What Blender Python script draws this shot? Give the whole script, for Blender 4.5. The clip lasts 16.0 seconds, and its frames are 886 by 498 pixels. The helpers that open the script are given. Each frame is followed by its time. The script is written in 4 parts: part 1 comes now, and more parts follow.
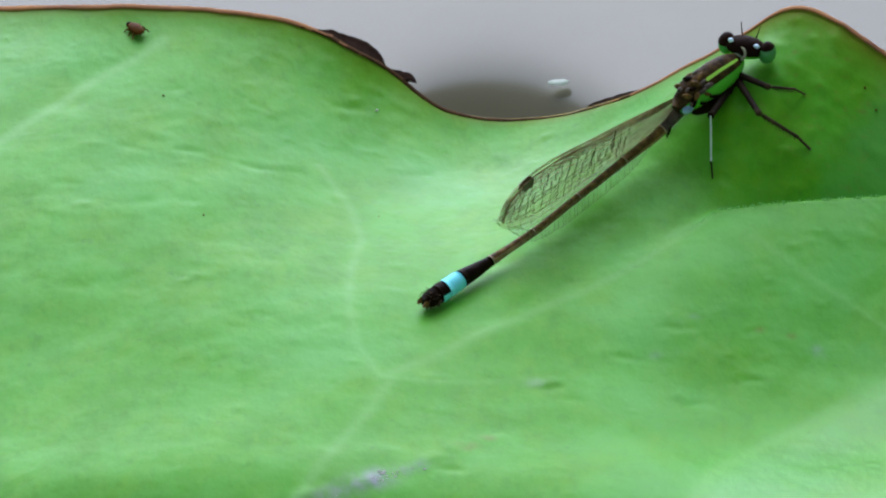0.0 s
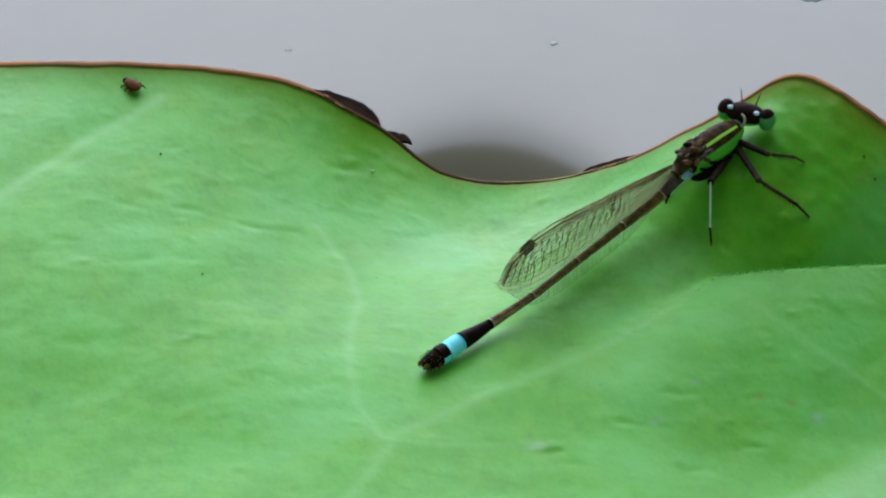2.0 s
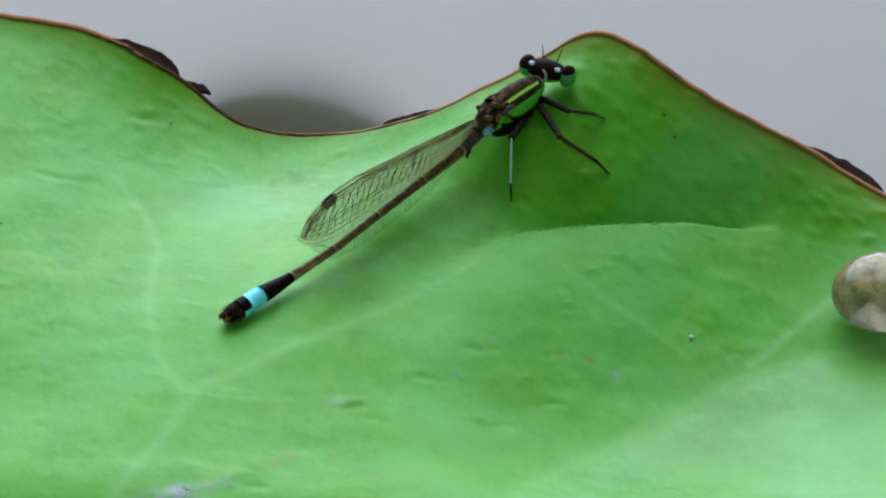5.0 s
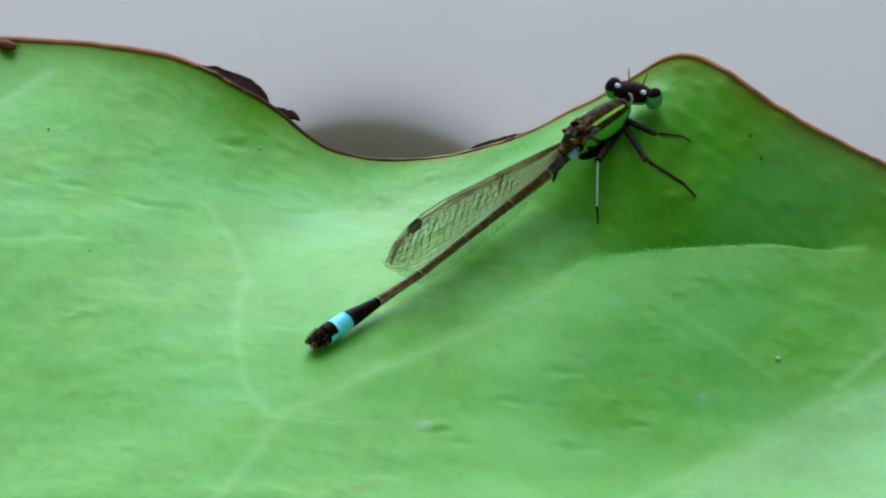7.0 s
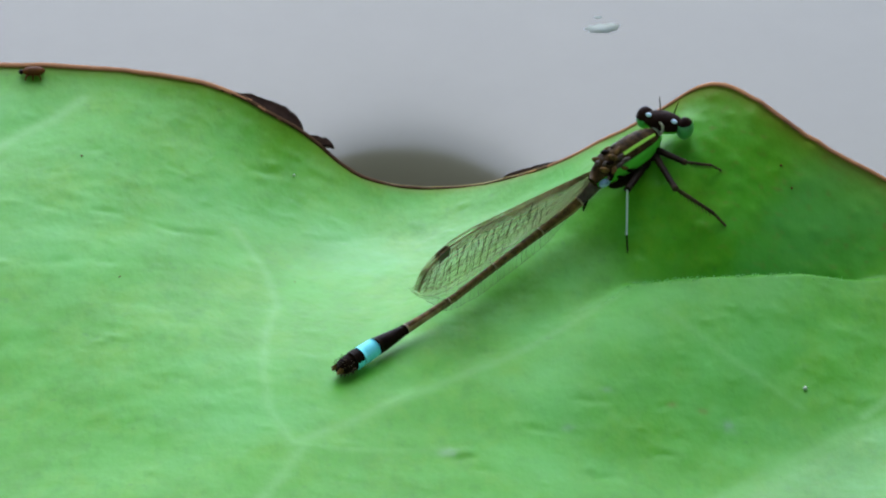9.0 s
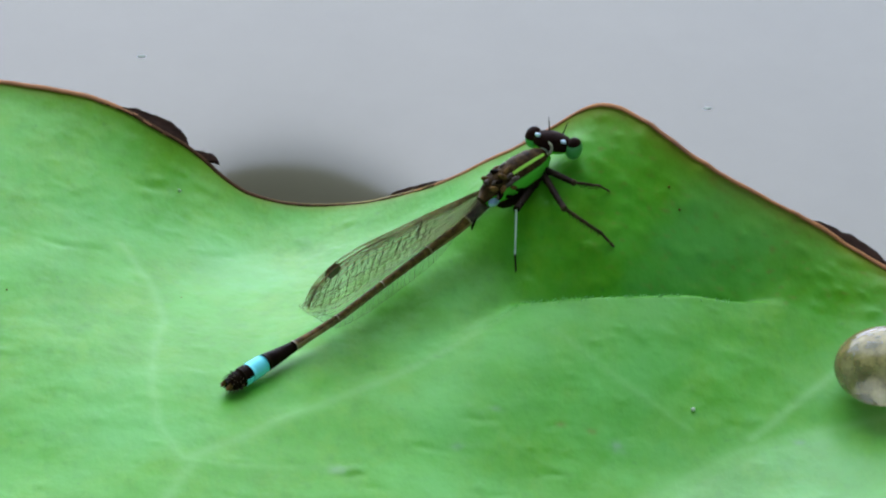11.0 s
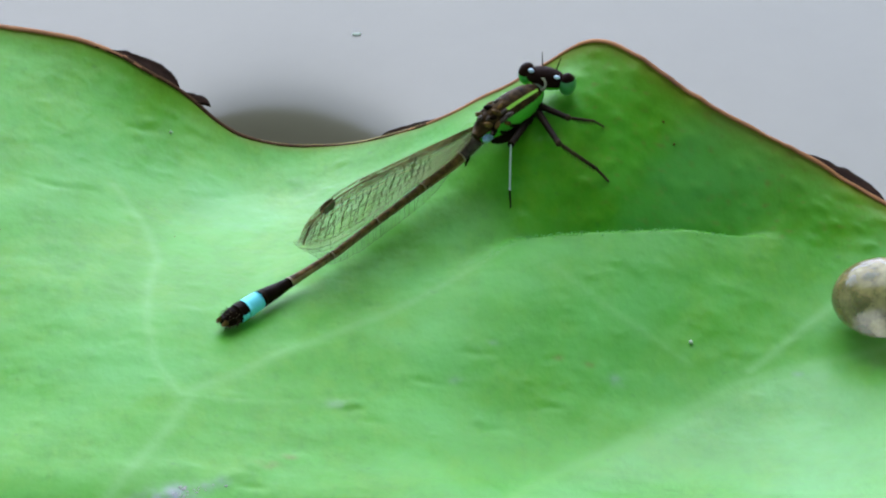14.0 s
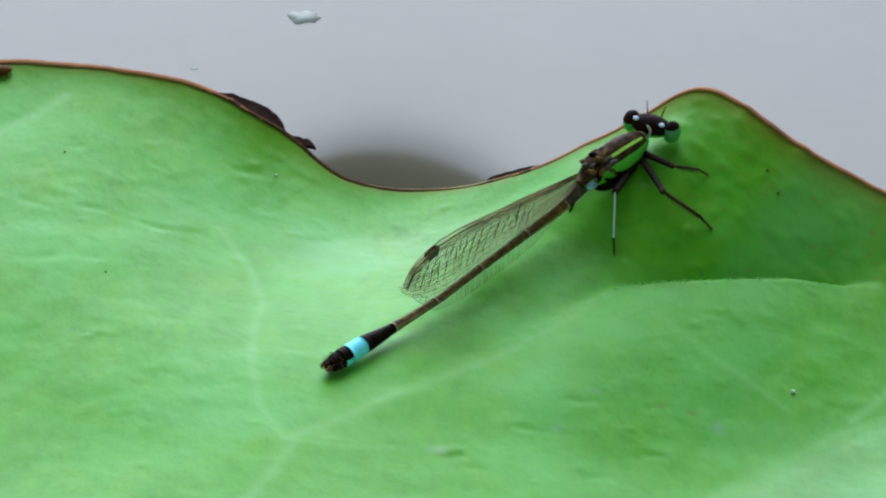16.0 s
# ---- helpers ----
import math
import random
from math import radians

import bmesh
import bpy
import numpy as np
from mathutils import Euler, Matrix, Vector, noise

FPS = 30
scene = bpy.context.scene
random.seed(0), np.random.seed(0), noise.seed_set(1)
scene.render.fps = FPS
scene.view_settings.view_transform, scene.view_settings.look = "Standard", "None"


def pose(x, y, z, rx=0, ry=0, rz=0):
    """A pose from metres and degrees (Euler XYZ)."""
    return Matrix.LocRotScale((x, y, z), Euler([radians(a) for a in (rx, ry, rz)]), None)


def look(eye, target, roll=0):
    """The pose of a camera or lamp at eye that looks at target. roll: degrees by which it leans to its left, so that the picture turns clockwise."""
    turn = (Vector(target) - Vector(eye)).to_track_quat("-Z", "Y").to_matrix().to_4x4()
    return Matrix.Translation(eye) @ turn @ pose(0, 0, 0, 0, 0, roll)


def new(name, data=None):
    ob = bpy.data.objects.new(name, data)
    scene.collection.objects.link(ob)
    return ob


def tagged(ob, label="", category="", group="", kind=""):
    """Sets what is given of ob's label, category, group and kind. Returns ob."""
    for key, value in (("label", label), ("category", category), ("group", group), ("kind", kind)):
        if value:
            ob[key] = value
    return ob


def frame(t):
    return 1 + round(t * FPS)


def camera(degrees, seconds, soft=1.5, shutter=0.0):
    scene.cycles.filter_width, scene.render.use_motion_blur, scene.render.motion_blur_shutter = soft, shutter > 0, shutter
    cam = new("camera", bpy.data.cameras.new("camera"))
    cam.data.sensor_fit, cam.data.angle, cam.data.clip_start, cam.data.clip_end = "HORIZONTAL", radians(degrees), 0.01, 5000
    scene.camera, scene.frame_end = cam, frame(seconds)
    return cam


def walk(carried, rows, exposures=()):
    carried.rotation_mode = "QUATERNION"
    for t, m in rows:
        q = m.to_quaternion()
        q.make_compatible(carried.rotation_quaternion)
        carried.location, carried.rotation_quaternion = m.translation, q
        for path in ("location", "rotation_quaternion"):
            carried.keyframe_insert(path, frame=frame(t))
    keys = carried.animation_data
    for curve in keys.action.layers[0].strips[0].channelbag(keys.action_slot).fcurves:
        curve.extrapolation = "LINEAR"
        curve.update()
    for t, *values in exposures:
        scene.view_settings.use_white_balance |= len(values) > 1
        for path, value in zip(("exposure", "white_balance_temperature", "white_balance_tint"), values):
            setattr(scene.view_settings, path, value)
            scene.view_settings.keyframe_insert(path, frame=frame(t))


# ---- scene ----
CM = 0.01  # the things are built in centimetres
cam = camera(12.0, 16.0, soft=2.2)
PATH = [
    (0, pose(0.00720, -0.20398, 0.15377, 52.9929, 3.8675, 1.5084)),
    (0.3, pose(0.00017, -0.20542, 0.15233, 53.3095, 2.3695, 0.7542)),
    (0.5, pose(0.00200, -0.20328, 0.15434, 52.7021, 2.9239, 0.9147)),
    (0.8, pose(-0.00224, -0.20236, 0.15609, 52.3371, 2.2894, 0.3155)),
    (1, pose(0.00033, -0.20404, 0.15362, 53.0795, 2.8093, 0.7938)),
    (1.3, pose(-0.00037, -0.20297, 0.15467, 53.1684, 2.4505, 0.7740)),
    (1.5, pose(-0.00206, -0.20353, 0.15405, 53.6131, 2.1591, 0.4089)),
    (1.8, pose(0.00085, -0.20199, 0.15581, 53.1492, 2.5845, 0.7300)),
    (2, pose(0.00223, -0.20395, 0.15398, 53.8079, 2.5179, 1.0788)),
    (2.3, pose(0.00816, -0.20355, 0.15456, 53.6795, 2.5050, 2.5670)),
    (2.5, pose(0.01125, -0.20272, 0.15544, 53.4584, 2.9437, 2.9648)),
    (2.8, pose(0.00749, -0.20397, 0.15430, 53.7620, 2.7799, 1.7779)),
    (3, pose(-0.00001, -0.20247, 0.15608, 52.9349, 1.3437, 0.4854)),
    (3.3, pose(0.00305, -0.20458, 0.15345, 53.2193, 1.9371, 0.5718)),
    (3.5, pose(0.00251, -0.20327, 0.15400, 52.6202, 1.7983, 0.2461)),
    (3.8, pose(-0.00277, -0.20307, 0.15567, 52.0486, 0.8149, -0.9399)),
    (4, pose(-0.00269, -0.20355, 0.15385, 52.5530, 0.7396, -1.0967)),
    (4.3, pose(-0.00628, -0.20291, 0.15393, 52.6702, 0.4688, -2.3008)),
    (4.5, pose(-0.00552, -0.20631, 0.15041, 53.8921, 0.9977, -2.6599)),
    (4.7, pose(-0.00350, -0.20312, 0.15520, 52.7746, -0.0383, -1.5868)),
    (6.8, pose(0.00563, -0.20583, 0.15206, 54.2605, 1.8810, 0.5336)),
    (7, pose(0.00238, -0.20362, 0.15532, 53.1795, 1.4379, 0.0042)),
    (7.3, pose(0.00468, -0.20551, 0.15436, 53.3663, 2.0950, 0.3223)),
    (7.5, pose(0.00462, -0.20424, 0.15445, 53.2104, 1.5408, 0.8107)),
    (7.8, pose(0.00516, -0.20665, 0.15284, 53.8474, 2.2465, 0.5724)),
    (8, pose(0.00298, -0.20299, 0.15668, 52.7246, 1.6774, 0.3926)),
    (8.3, pose(0.00707, -0.20538, 0.15389, 53.6653, 2.2832, 1.3049)),
    (8.5, pose(0.00754, -0.20448, 0.15431, 53.5754, 1.9771, 1.7430)),
    (8.8, pose(0.00431, -0.20497, 0.15412, 53.8470, 1.7805, 0.9568)),
    (9, pose(0.00607, -0.20408, 0.15511, 53.6788, 1.9160, 1.1890)),
    (9.3, pose(0.00680, -0.20252, 0.15709, 53.3343, 1.0637, 1.8717)),
    (9.5, pose(0.00747, -0.20582, 0.15299, 54.6482, 1.4674, 1.4922)),
    (9.8, pose(0.00115, -0.20487, 0.15496, 54.1677, 0.7960, -0.5276)),
    (10, pose(-0.00255, -0.20468, 0.15412, 54.1879, -0.3841, -1.1169)),
    (10.2, pose(0.00195, -0.20398, 0.15504, 53.8463, -0.0899, -0.3275)),
    (12.3, pose(0.00217, -0.20427, 0.15413, 54.1933, -0.0153, -0.4602)),
    (12.5, pose(0.00205, -0.20371, 0.15409, 53.7688, 0.3072, -0.6118)),
    (12.8, pose(-0.00119, -0.20321, 0.15451, 53.2888, -0.6687, -0.6967)),
    (13, pose(-0.00329, -0.20145, 0.15623, 52.6188, -0.1600, -1.6807)),
    (13.3, pose(-0.00399, -0.20524, 0.15284, 53.5435, -0.3869, -1.7178)),
    (13.5, pose(-0.00325, -0.20322, 0.15440, 52.8626, -0.9496, -1.1750)),
    (13.8, pose(-0.00078, -0.20497, 0.15313, 53.2774, -0.2593, -1.0517)),
    (14, pose(0.00035, -0.20551, 0.15092, 54.0027, 0.0751, -1.0289)),
    (14.3, pose(-0.00056, -0.20554, 0.15224, 53.6590, -0.0342, -1.1861)),
    (14.5, pose(0.00084, -0.20545, 0.15142, 53.6124, 0.0463, -0.5154)),
    (14.8, pose(-0.00074, -0.20117, 0.15546, 52.2044, -0.2666, -0.2480)),
    (15, pose(-0.00064, -0.20258, 0.15544, 52.3326, 0.2221, -0.2159)),
    (15.3, pose(0.00267, -0.20234, 0.15647, 52.5891, -0.1888, 1.7071)),
    (15.5, pose(0.00190, -0.20133, 0.15684, 52.7610, 1.0899, 0.4807)),
    (15.8, pose(-0.00466, -0.20525, 0.15330, 54.0597, 0.0641, -0.6500)),
    (16, pose(-0.00009, -0.20540, 0.15261, 54.3091, 0.3792, 0.3673)),
]
walk(cam, PATH, exposures=(
    (0, 0.39, 6650, 9),
    (0.5, 0.36, 6637, 8.8),
    (1, 0.33, 6623, 8.7),
    (3, 0.34, 6580, 8),
    (4.5, 0.33, 6550, 7.5),
    (7, 0.41, 6540, 7),
    (8.5, 0.42, 6518, 6.6),
    (9, 0.39, 6510, 6.5),
    (9.5, 0.37, 6509, 6.5),
    (10, 0.45, 6507, 6.5),
    (12.5, 0.46, 6500, 6.5),
    (13.5, 0.49, 6497, 6.5),
    (14, 0.53, 6496, 6.5),
    (14.5, 0.43, 6494, 6.5),
    (15, 0.41, 6493, 6.5),
    (15.5, 0.45, 6491, 6.5),
    (16, 0.43, 6490, 6.5),
))

# ---- light: a bright hazy sky low over the far water, dimmer above ----
SUN_ELEVATION, SUN_AZIMUTH = 33.0, -6.0  # degrees up; degrees from +y, to the left
world = bpy.data.worlds.new("overcast_sky")
scene.world = world
world.use_nodes = True
wn, wl = world.node_tree.nodes, world.node_tree.links
sky = wn.new("ShaderNodeTexSky")
sky.sky_type = "NISHITA"
sky.sun_disc = False
sky.sun_elevation = radians(SUN_ELEVATION)
sky.sun_rotation = radians(SUN_AZIMUTH)
sky.dust_density = 0.8
sky.ozone_density = 3.0
sky.air_density = 1.0
grey = wn.new("ShaderNodeHueSaturation")
grey.inputs["Saturation"].default_value = 0.8
wl.new(sky.outputs[0], grey.inputs["Color"])
wl.new(grey.outputs[0], wn["Background"].inputs["Color"])
wn["Background"].inputs["Strength"].default_value = 0.092

sun_data = bpy.data.lights.new("sun", "SUN")
sun_data.energy = 4.0
sun_data.angle = radians(66)
sun_data.color = (0.74, 0.83, 1.16)
sun = new("sun", sun_data)
az, el = radians(SUN_AZIMUTH), radians(SUN_ELEVATION)
sun_way = Vector((math.sin(az) * math.cos(el), math.cos(az) * math.cos(el), math.sin(el)))
sun.matrix_basis = look(sun_way * 2, (0, 0, 0))


# ---- materials ----
def material(name, color, rough=0.5, spec=0.5, second=None, scale=60.0, bump=0.0, bump_scale=400.0, transmission=0.0, ior=1.45):
    """A principled material with a two-scale mottle between two colours and a fine relief."""
    m = bpy.data.materials.new(name)
    m.use_nodes = True
    n, l = m.node_tree.nodes, m.node_tree.links
    p = n["Principled BSDF"]
    p.inputs["Roughness"].default_value = rough
    p.inputs["Specular IOR Level"].default_value = spec
    p.inputs["Transmission Weight"].default_value = transmission
    p.inputs["IOR"].default_value = ior
    p.inputs["Base Color"].default_value = (*color, 1)
    where = n.new("ShaderNodeTexCoord")
    if second:
        tex = n.new("ShaderNodeTexNoise")
        tex.inputs["Scale"].default_value = scale
        tex.inputs["Detail"].default_value = 6
        tex.inputs["Roughness"].default_value = 0.65
        l.new(where.outputs["Object"], tex.inputs["Vector"])
        ramp = n.new("ShaderNodeMapRange")
        ramp.inputs[1].default_value, ramp.inputs[2].default_value = 0.32, 0.68
        l.new(tex.outputs["Fac"], ramp.inputs[0])
        mix = n.new("ShaderNodeMix")
        mix.data_type = "RGBA"
        mix.inputs[6].default_value = (*color, 1)
        mix.inputs[7].default_value = (*second, 1)
        l.new(ramp.outputs[0], mix.inputs[0])
        l.new(mix.outputs[2], p.inputs["Base Color"])
    if bump:
        relief = n.new("ShaderNodeTexNoise")
        relief.inputs["Scale"].default_value = bump_scale
        relief.inputs["Detail"].default_value = 5
        l.new(where.outputs["Object"], relief.inputs["Vector"])
        b = n.new("ShaderNodeBump")
        b.inputs["Strength"].default_value = bump
        b.inputs["Distance"].default_value = 0.0002
        l.new(relief.outputs["Fac"], b.inputs["Height"])
        l.new(b.outputs["Normal"], p.inputs["Normal"])
    return m


def leaf_material():
    """Waxy green leaf: mottle at three scales, a pale bloom, paler veins, a fine grain."""
    m = bpy.data.materials.new("waxy_green_leaf")
    m.use_nodes = True
    n, l = m.node_tree.nodes, m.node_tree.links
    p = n["Principled BSDF"]
    where = n.new("ShaderNodeTexCoord")

    def noise_at(scale, detail, low, high, rough=0.6, stretch=None):
        t = n.new("ShaderNodeTexNoise")
        t.inputs["Scale"].default_value = scale
        t.inputs["Detail"].default_value = detail
        t.inputs["Roughness"].default_value = rough
        if stretch:
            mp = n.new("ShaderNodeMapping")
            mp.inputs["Scale"].default_value = stretch
            l.new(where.outputs["Object"], mp.inputs["Vector"])
            l.new(mp.outputs[0], t.inputs["Vector"])
        else:
            l.new(where.outputs["Object"], t.inputs["Vector"])
        r = n.new("ShaderNodeMapRange")
        r.inputs[1].default_value, r.inputs[2].default_value = low, high
        l.new(t.outputs["Fac"], r.inputs[0])
        return r.outputs[0]

    def blend(a, b, fac):
        x = n.new("ShaderNodeMix")
        x.data_type = "RGBA"
        for k, v in ((6, a), (7, b)):
            if isinstance(v, tuple):
                x.inputs[k].default_value = (*v, 1)
            else:
                l.new(v, x.inputs[k])
        l.new(fac, x.inputs[0])
        return x.outputs[2]

    def times_of(a, k):
        x = n.new("ShaderNodeMath")
        x.operation = "MULTIPLY"
        l.new(a, x.inputs[0])
        x.inputs[1].default_value = k
        return x.outputs[0]

    base = blend(LEAF_DEEP, LEAF_FRESH, noise_at(230, 7, 0.28, 0.72, 0.68, stretch=(1.0, 0.7, 1.0)))
    base = blend(base, LEAF_YELLOW, times_of(noise_at(360, 8, 0.46, 0.70, 0.68, stretch=(1.0, 0.62, 1.0)), 0.6))
    base = blend(base, LEAF_BLOOM, times_of(noise_at(260, 6, 0.46, 0.68, 0.62, stretch=(0.9, 0.8, 1.0)), 0.5))
    base = blend(base, (0.052, 0.225, 0.005), times_of(noise_at(1300, 5, 0.50, 0.72, 0.6, stretch=(1.0, 0.6, 1.0)), 0.3))
    base = blend(base, (0.13, 0.45, 0.085), times_of(noise_at(120, 5, 0.50, 0.72, 0.55, stretch=(0.8, 0.8, 1.0)), 0.55))
    vein = n.new("ShaderNodeAttribute")
    vein.attribute_name = "vein"
    base = blend(base, LEAF_VEIN, times_of(vein.outputs["Fac"], 0.85))
    for name, tint, amount in (("grey_stain", (0.33, 0.30, 0.33), 0.9), ("rust_stain", (0.22, 0.17, 0.035), 0.75)):
        stain = n.new("ShaderNodeAttribute")
        stain.attribute_name = name
        base = blend(base, tint, times_of(stain.outputs["Fac"], amount))
    edge = n.new("ShaderNodeAttribute")
    edge.attribute_name = "margin"
    base = blend(base, (0.36, 0.165, 0.020), times_of(edge.outputs["Fac"], 0.75))
    fleck = blend(base, (0.03, 0.08, 0.02), times_of(noise_at(900, 2, 0.70, 0.78), 0.2))
    l.new(fleck, p.inputs["Base Color"])
    p.inputs["Roughness"].default_value = 0.40
    # specular rises by region, standing in for the sky's sheen on those slopes
    sheen = n.new("ShaderNodeAttribute")
    sheen.attribute_name = "sheen"
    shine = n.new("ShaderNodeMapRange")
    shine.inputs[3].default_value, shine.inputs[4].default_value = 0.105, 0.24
    l.new(sheen.outputs["Fac"], shine.inputs[0])
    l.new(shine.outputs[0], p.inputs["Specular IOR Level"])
    fine = n.new("ShaderNodeTexNoise")
    fine.inputs["Scale"].default_value = 3200
    fine.inputs["Detail"].default_value = 4
    along = n.new("ShaderNodeMapping")
    along.inputs["Scale"].default_value = (1.0, 0.6, 1.0)
    l.new(where.outputs["Object"], along.inputs["Vector"])
    l.new(along.outputs[0], fine.inputs["Vector"])
    broad = n.new("ShaderNodeTexNoise")
    broad.inputs["Scale"].default_value = 1000
    broad.inputs["Detail"].default_value = 5
    l.new(along.outputs[0], broad.inputs["Vector"])
    b1 = n.new("ShaderNodeBump")
    b1.inputs["Strength"].default_value = 0.16
    b1.inputs["Distance"].default_value = 0.0004
    l.new(broad.outputs["Fac"], b1.inputs["Height"])
    b2 = n.new("ShaderNodeBump")
    b2.inputs["Strength"].default_value = 0.13
    b2.inputs["Distance"].default_value = 0.0001
    l.new(fine.outputs["Fac"], b2.inputs["Height"])
    l.new(b1.outputs["Normal"], b2.inputs["Normal"])
    l.new(b2.outputs["Normal"], p.inputs["Normal"])
    return m


def membrane_material(name, color, alpha):
    """Clear insect wing: mostly see-through, faintly amber, glowing where light falls through it, with a film gloss."""
    m = bpy.data.materials.new(name)
    m.use_nodes = True
    n, l = m.node_tree.nodes, m.node_tree.links
    n.remove(n["Principled BSDF"])
    clear = n.new("ShaderNodeBsdfTransparent")
    lit = n.new("ShaderNodeBsdfTranslucent")
    matt = n.new("ShaderNodeBsdfDiffuse")
    gloss = n.new("ShaderNodeBsdfGlossy")
    gloss.inputs["Roughness"].default_value = 0.3
    for node in (lit, matt):
        node.inputs["Color"].default_value = (*color, 1)
    tex = n.new("ShaderNodeTexNoise")
    tex.inputs["Scale"].default_value = 700
    where = n.new("ShaderNodeTexCoord")
    l.new(where.outputs["Object"], tex.inputs["Vector"])
    spread = n.new("ShaderNodeMapRange")
    spread.inputs[3].default_value, spread.inputs[4].default_value = 0.55 * alpha, 1.45 * alpha
    l.new(tex.outputs["Fac"], spread.inputs[0])
    haze = n.new("ShaderNodeAttribute")
    haze.attribute_name = "haze"
    cloud = n.new("ShaderNodeMath")
    cloud.operation = "MULTIPLY_ADD"
    l.new(haze.outputs["Fac"], cloud.inputs[0])
    l.new(spread.outputs[0], cloud.inputs[1])
    l.new(spread.outputs[0], cloud.inputs[2])

    def mixed(a, b, fac):
        x = n.new("ShaderNodeMixShader")
        l.new(a.outputs[0], x.inputs[1])
        l.new(b.outputs[0], x.inputs[2])
        if isinstance(fac, float):
            x.inputs[0].default_value = fac
        else:
            l.new(fac, x.inputs[0])
        return x

    film = mixed(mixed(lit, matt, 0.35), gloss, 0.05)
    whole = mixed(clear, film, cloud.outputs[0])
    l.new(whole.outputs[0], n["Material Output"].inputs["Surface"])
    return m


def drop_material():
    """A refracting water drop, its surroundings' tan reflections put into its golden colour; part of the light passes
    straight.
    """
    m = material("tan_tinted_water_drop", (0.64, 0.46, 0.18), 0.06, second=(0.15, 0.10, 0.03), scale=800, transmission=0.34, ior=1.33, bump=0.7, bump_scale=800)
    n, l = m.node_tree.nodes, m.node_tree.links
    clear = n.new("ShaderNodeBsdfTransparent")
    mix = n.new("ShaderNodeMixShader")
    mix.inputs[0].default_value = 0.2
    l.new(n["Principled BSDF"].outputs[0], mix.inputs[1])
    l.new(clear.outputs[0], mix.inputs[2])
    l.new(mix.outputs[0], n["Material Output"].inputs["Surface"])
    return m


LEAF_DEEP, LEAF_FRESH = (0.078, 0.300, 0.006), (0.095, 0.390, 0.014)
LEAF_YELLOW, LEAF_BLOOM, LEAF_VEIN = (0.145, 0.385, 0.009), (0.114, 0.44, 0.045), (0.24, 0.52, 0.13)
LEAF = leaf_material()
RIM_DARK = material("dark_brown_leaf_rim", (0.110, 0.052, 0.020), 0.65, spec=0.02, second=(0.050, 0.026, 0.010), scale=500, bump=0.4)
RIM = material("red_brown_leaf_rim", (0.48, 0.21, 0.065), 0.6, spec=0.05, second=(0.26, 0.112, 0.050), scale=330, bump=0.4)
WITHERED = material("withered_brown_leaf_edge", (0.012, 0.006, 0.003), 0.8, spec=0.02, second=(0.034, 0.017, 0.009), scale=700, bump=0.6)
WATER = material("murky_pond_water", (0.170, 0.150, 0.078), 0.20, spec=0.585, second=(0.182, 0.160, 0.084), scale=90, ior=1.33)
DROP = drop_material()
BLACK = material("glossy_black_chitin", (0.006, 0.003, 0.0015), 0.4, spec=0.02, second=(0.016, 0.008, 0.003), scale=900, bump=0.3, bump_scale=2500)
BROWN = material("dark_brown_chitin", (0.012, 0.0055, 0.002), 0.45, spec=0.05, second=(0.25, 0.135, 0.034), scale=2300, bump=0.3, bump_scale=2200)
HINGE = material("grey_brown_chitin", (0.14, 0.102, 0.064), 0.45, spec=0.1, second=(0.035, 0.023, 0.014), scale=2300, bump=0.4, bump_scale=2200)
HEAD = material("dark_red_brown_chitin", (0.009, 0.004, 0.002), 0.5, spec=0.02, second=(0.024, 0.010, 0.005), scale=900, bump=0.3, bump_scale=2200)
CREAM = material("cream_joint_chitin", (0.62, 0.47, 0.24), 0.4, second=(0.30, 0.19, 0.07), scale=1800)
DORSUM = material("brown_black_chitin", (0.010, 0.005, 0.002), 0.45, spec=0.03, second=(0.095, 0.053, 0.015), scale=1800, bump=0.4, bump_scale=2600)
TAN = material("tan_chitin", (0.40, 0.25, 0.08), 0.45, second=(0.10, 0.055, 0.016), scale=1800, bump=0.2, bump_scale=2200)
BLUE = material("turquoise_chitin", (0.17, 0.80, 0.76), 0.5, spec=0.2, second=(0.24, 0.86, 0.82), scale=900, bump=0.2, bump_scale=2200)
EYE_GREEN = material("dull_green_eye", (0.09, 0.38, 0.09), 0.3, second=(0.05, 0.22, 0.045), scale=420)
GREEN = material("bright_green_chitin", (0.085, 0.50, 0.022), 0.4, second=(0.12, 0.58, 0.035), scale=500, bump=0.2, bump_scale=2000)
LIME = material("lime_chitin", (0.50, 0.88, 0.08), 0.4, second=(0.38, 0.75, 0.06), scale=800)
PALE = material("pale_grey_green_chitin", (0.36, 0.42, 0.24), 0.45, second=(0.22, 0.28, 0.14), scale=900)
SEED = material("cream_seed", (0.80, 0.86, 0.58), 0.5, second=(0.50, 0.52, 0.30), scale=1500)
SPOT = material("pale_blue_spot", (0.78, 0.92, 0.95), 0.25)
BLUE_GREY = material("blue_grey_chitin", (0.48, 0.68, 0.76), 0.4, second=(0.10, 0.18, 0.22), scale=2000)
COLLAR = material("golden_grey_chitin", (0.46, 0.42, 0.20), 0.4, second=(0.30, 0.28, 0.16), scale=900)
LEG = material("dark_leg_chitin", (0.009, 0.005, 0.003), 0.5, spec=0.03, second=(0.026, 0.016, 0.008), scale=900)
SHIN = material("brown_shin_chitin", (0.034, 0.021, 0.009), 0.5, spec=0.05, second=(0.105, 0.070, 0.030), scale=900)
LEG_PALE = material("pale_leg_chitin", (0.85, 0.85, 0.78), 0.4, second=(0.65, 0.66, 0.56), scale=900)
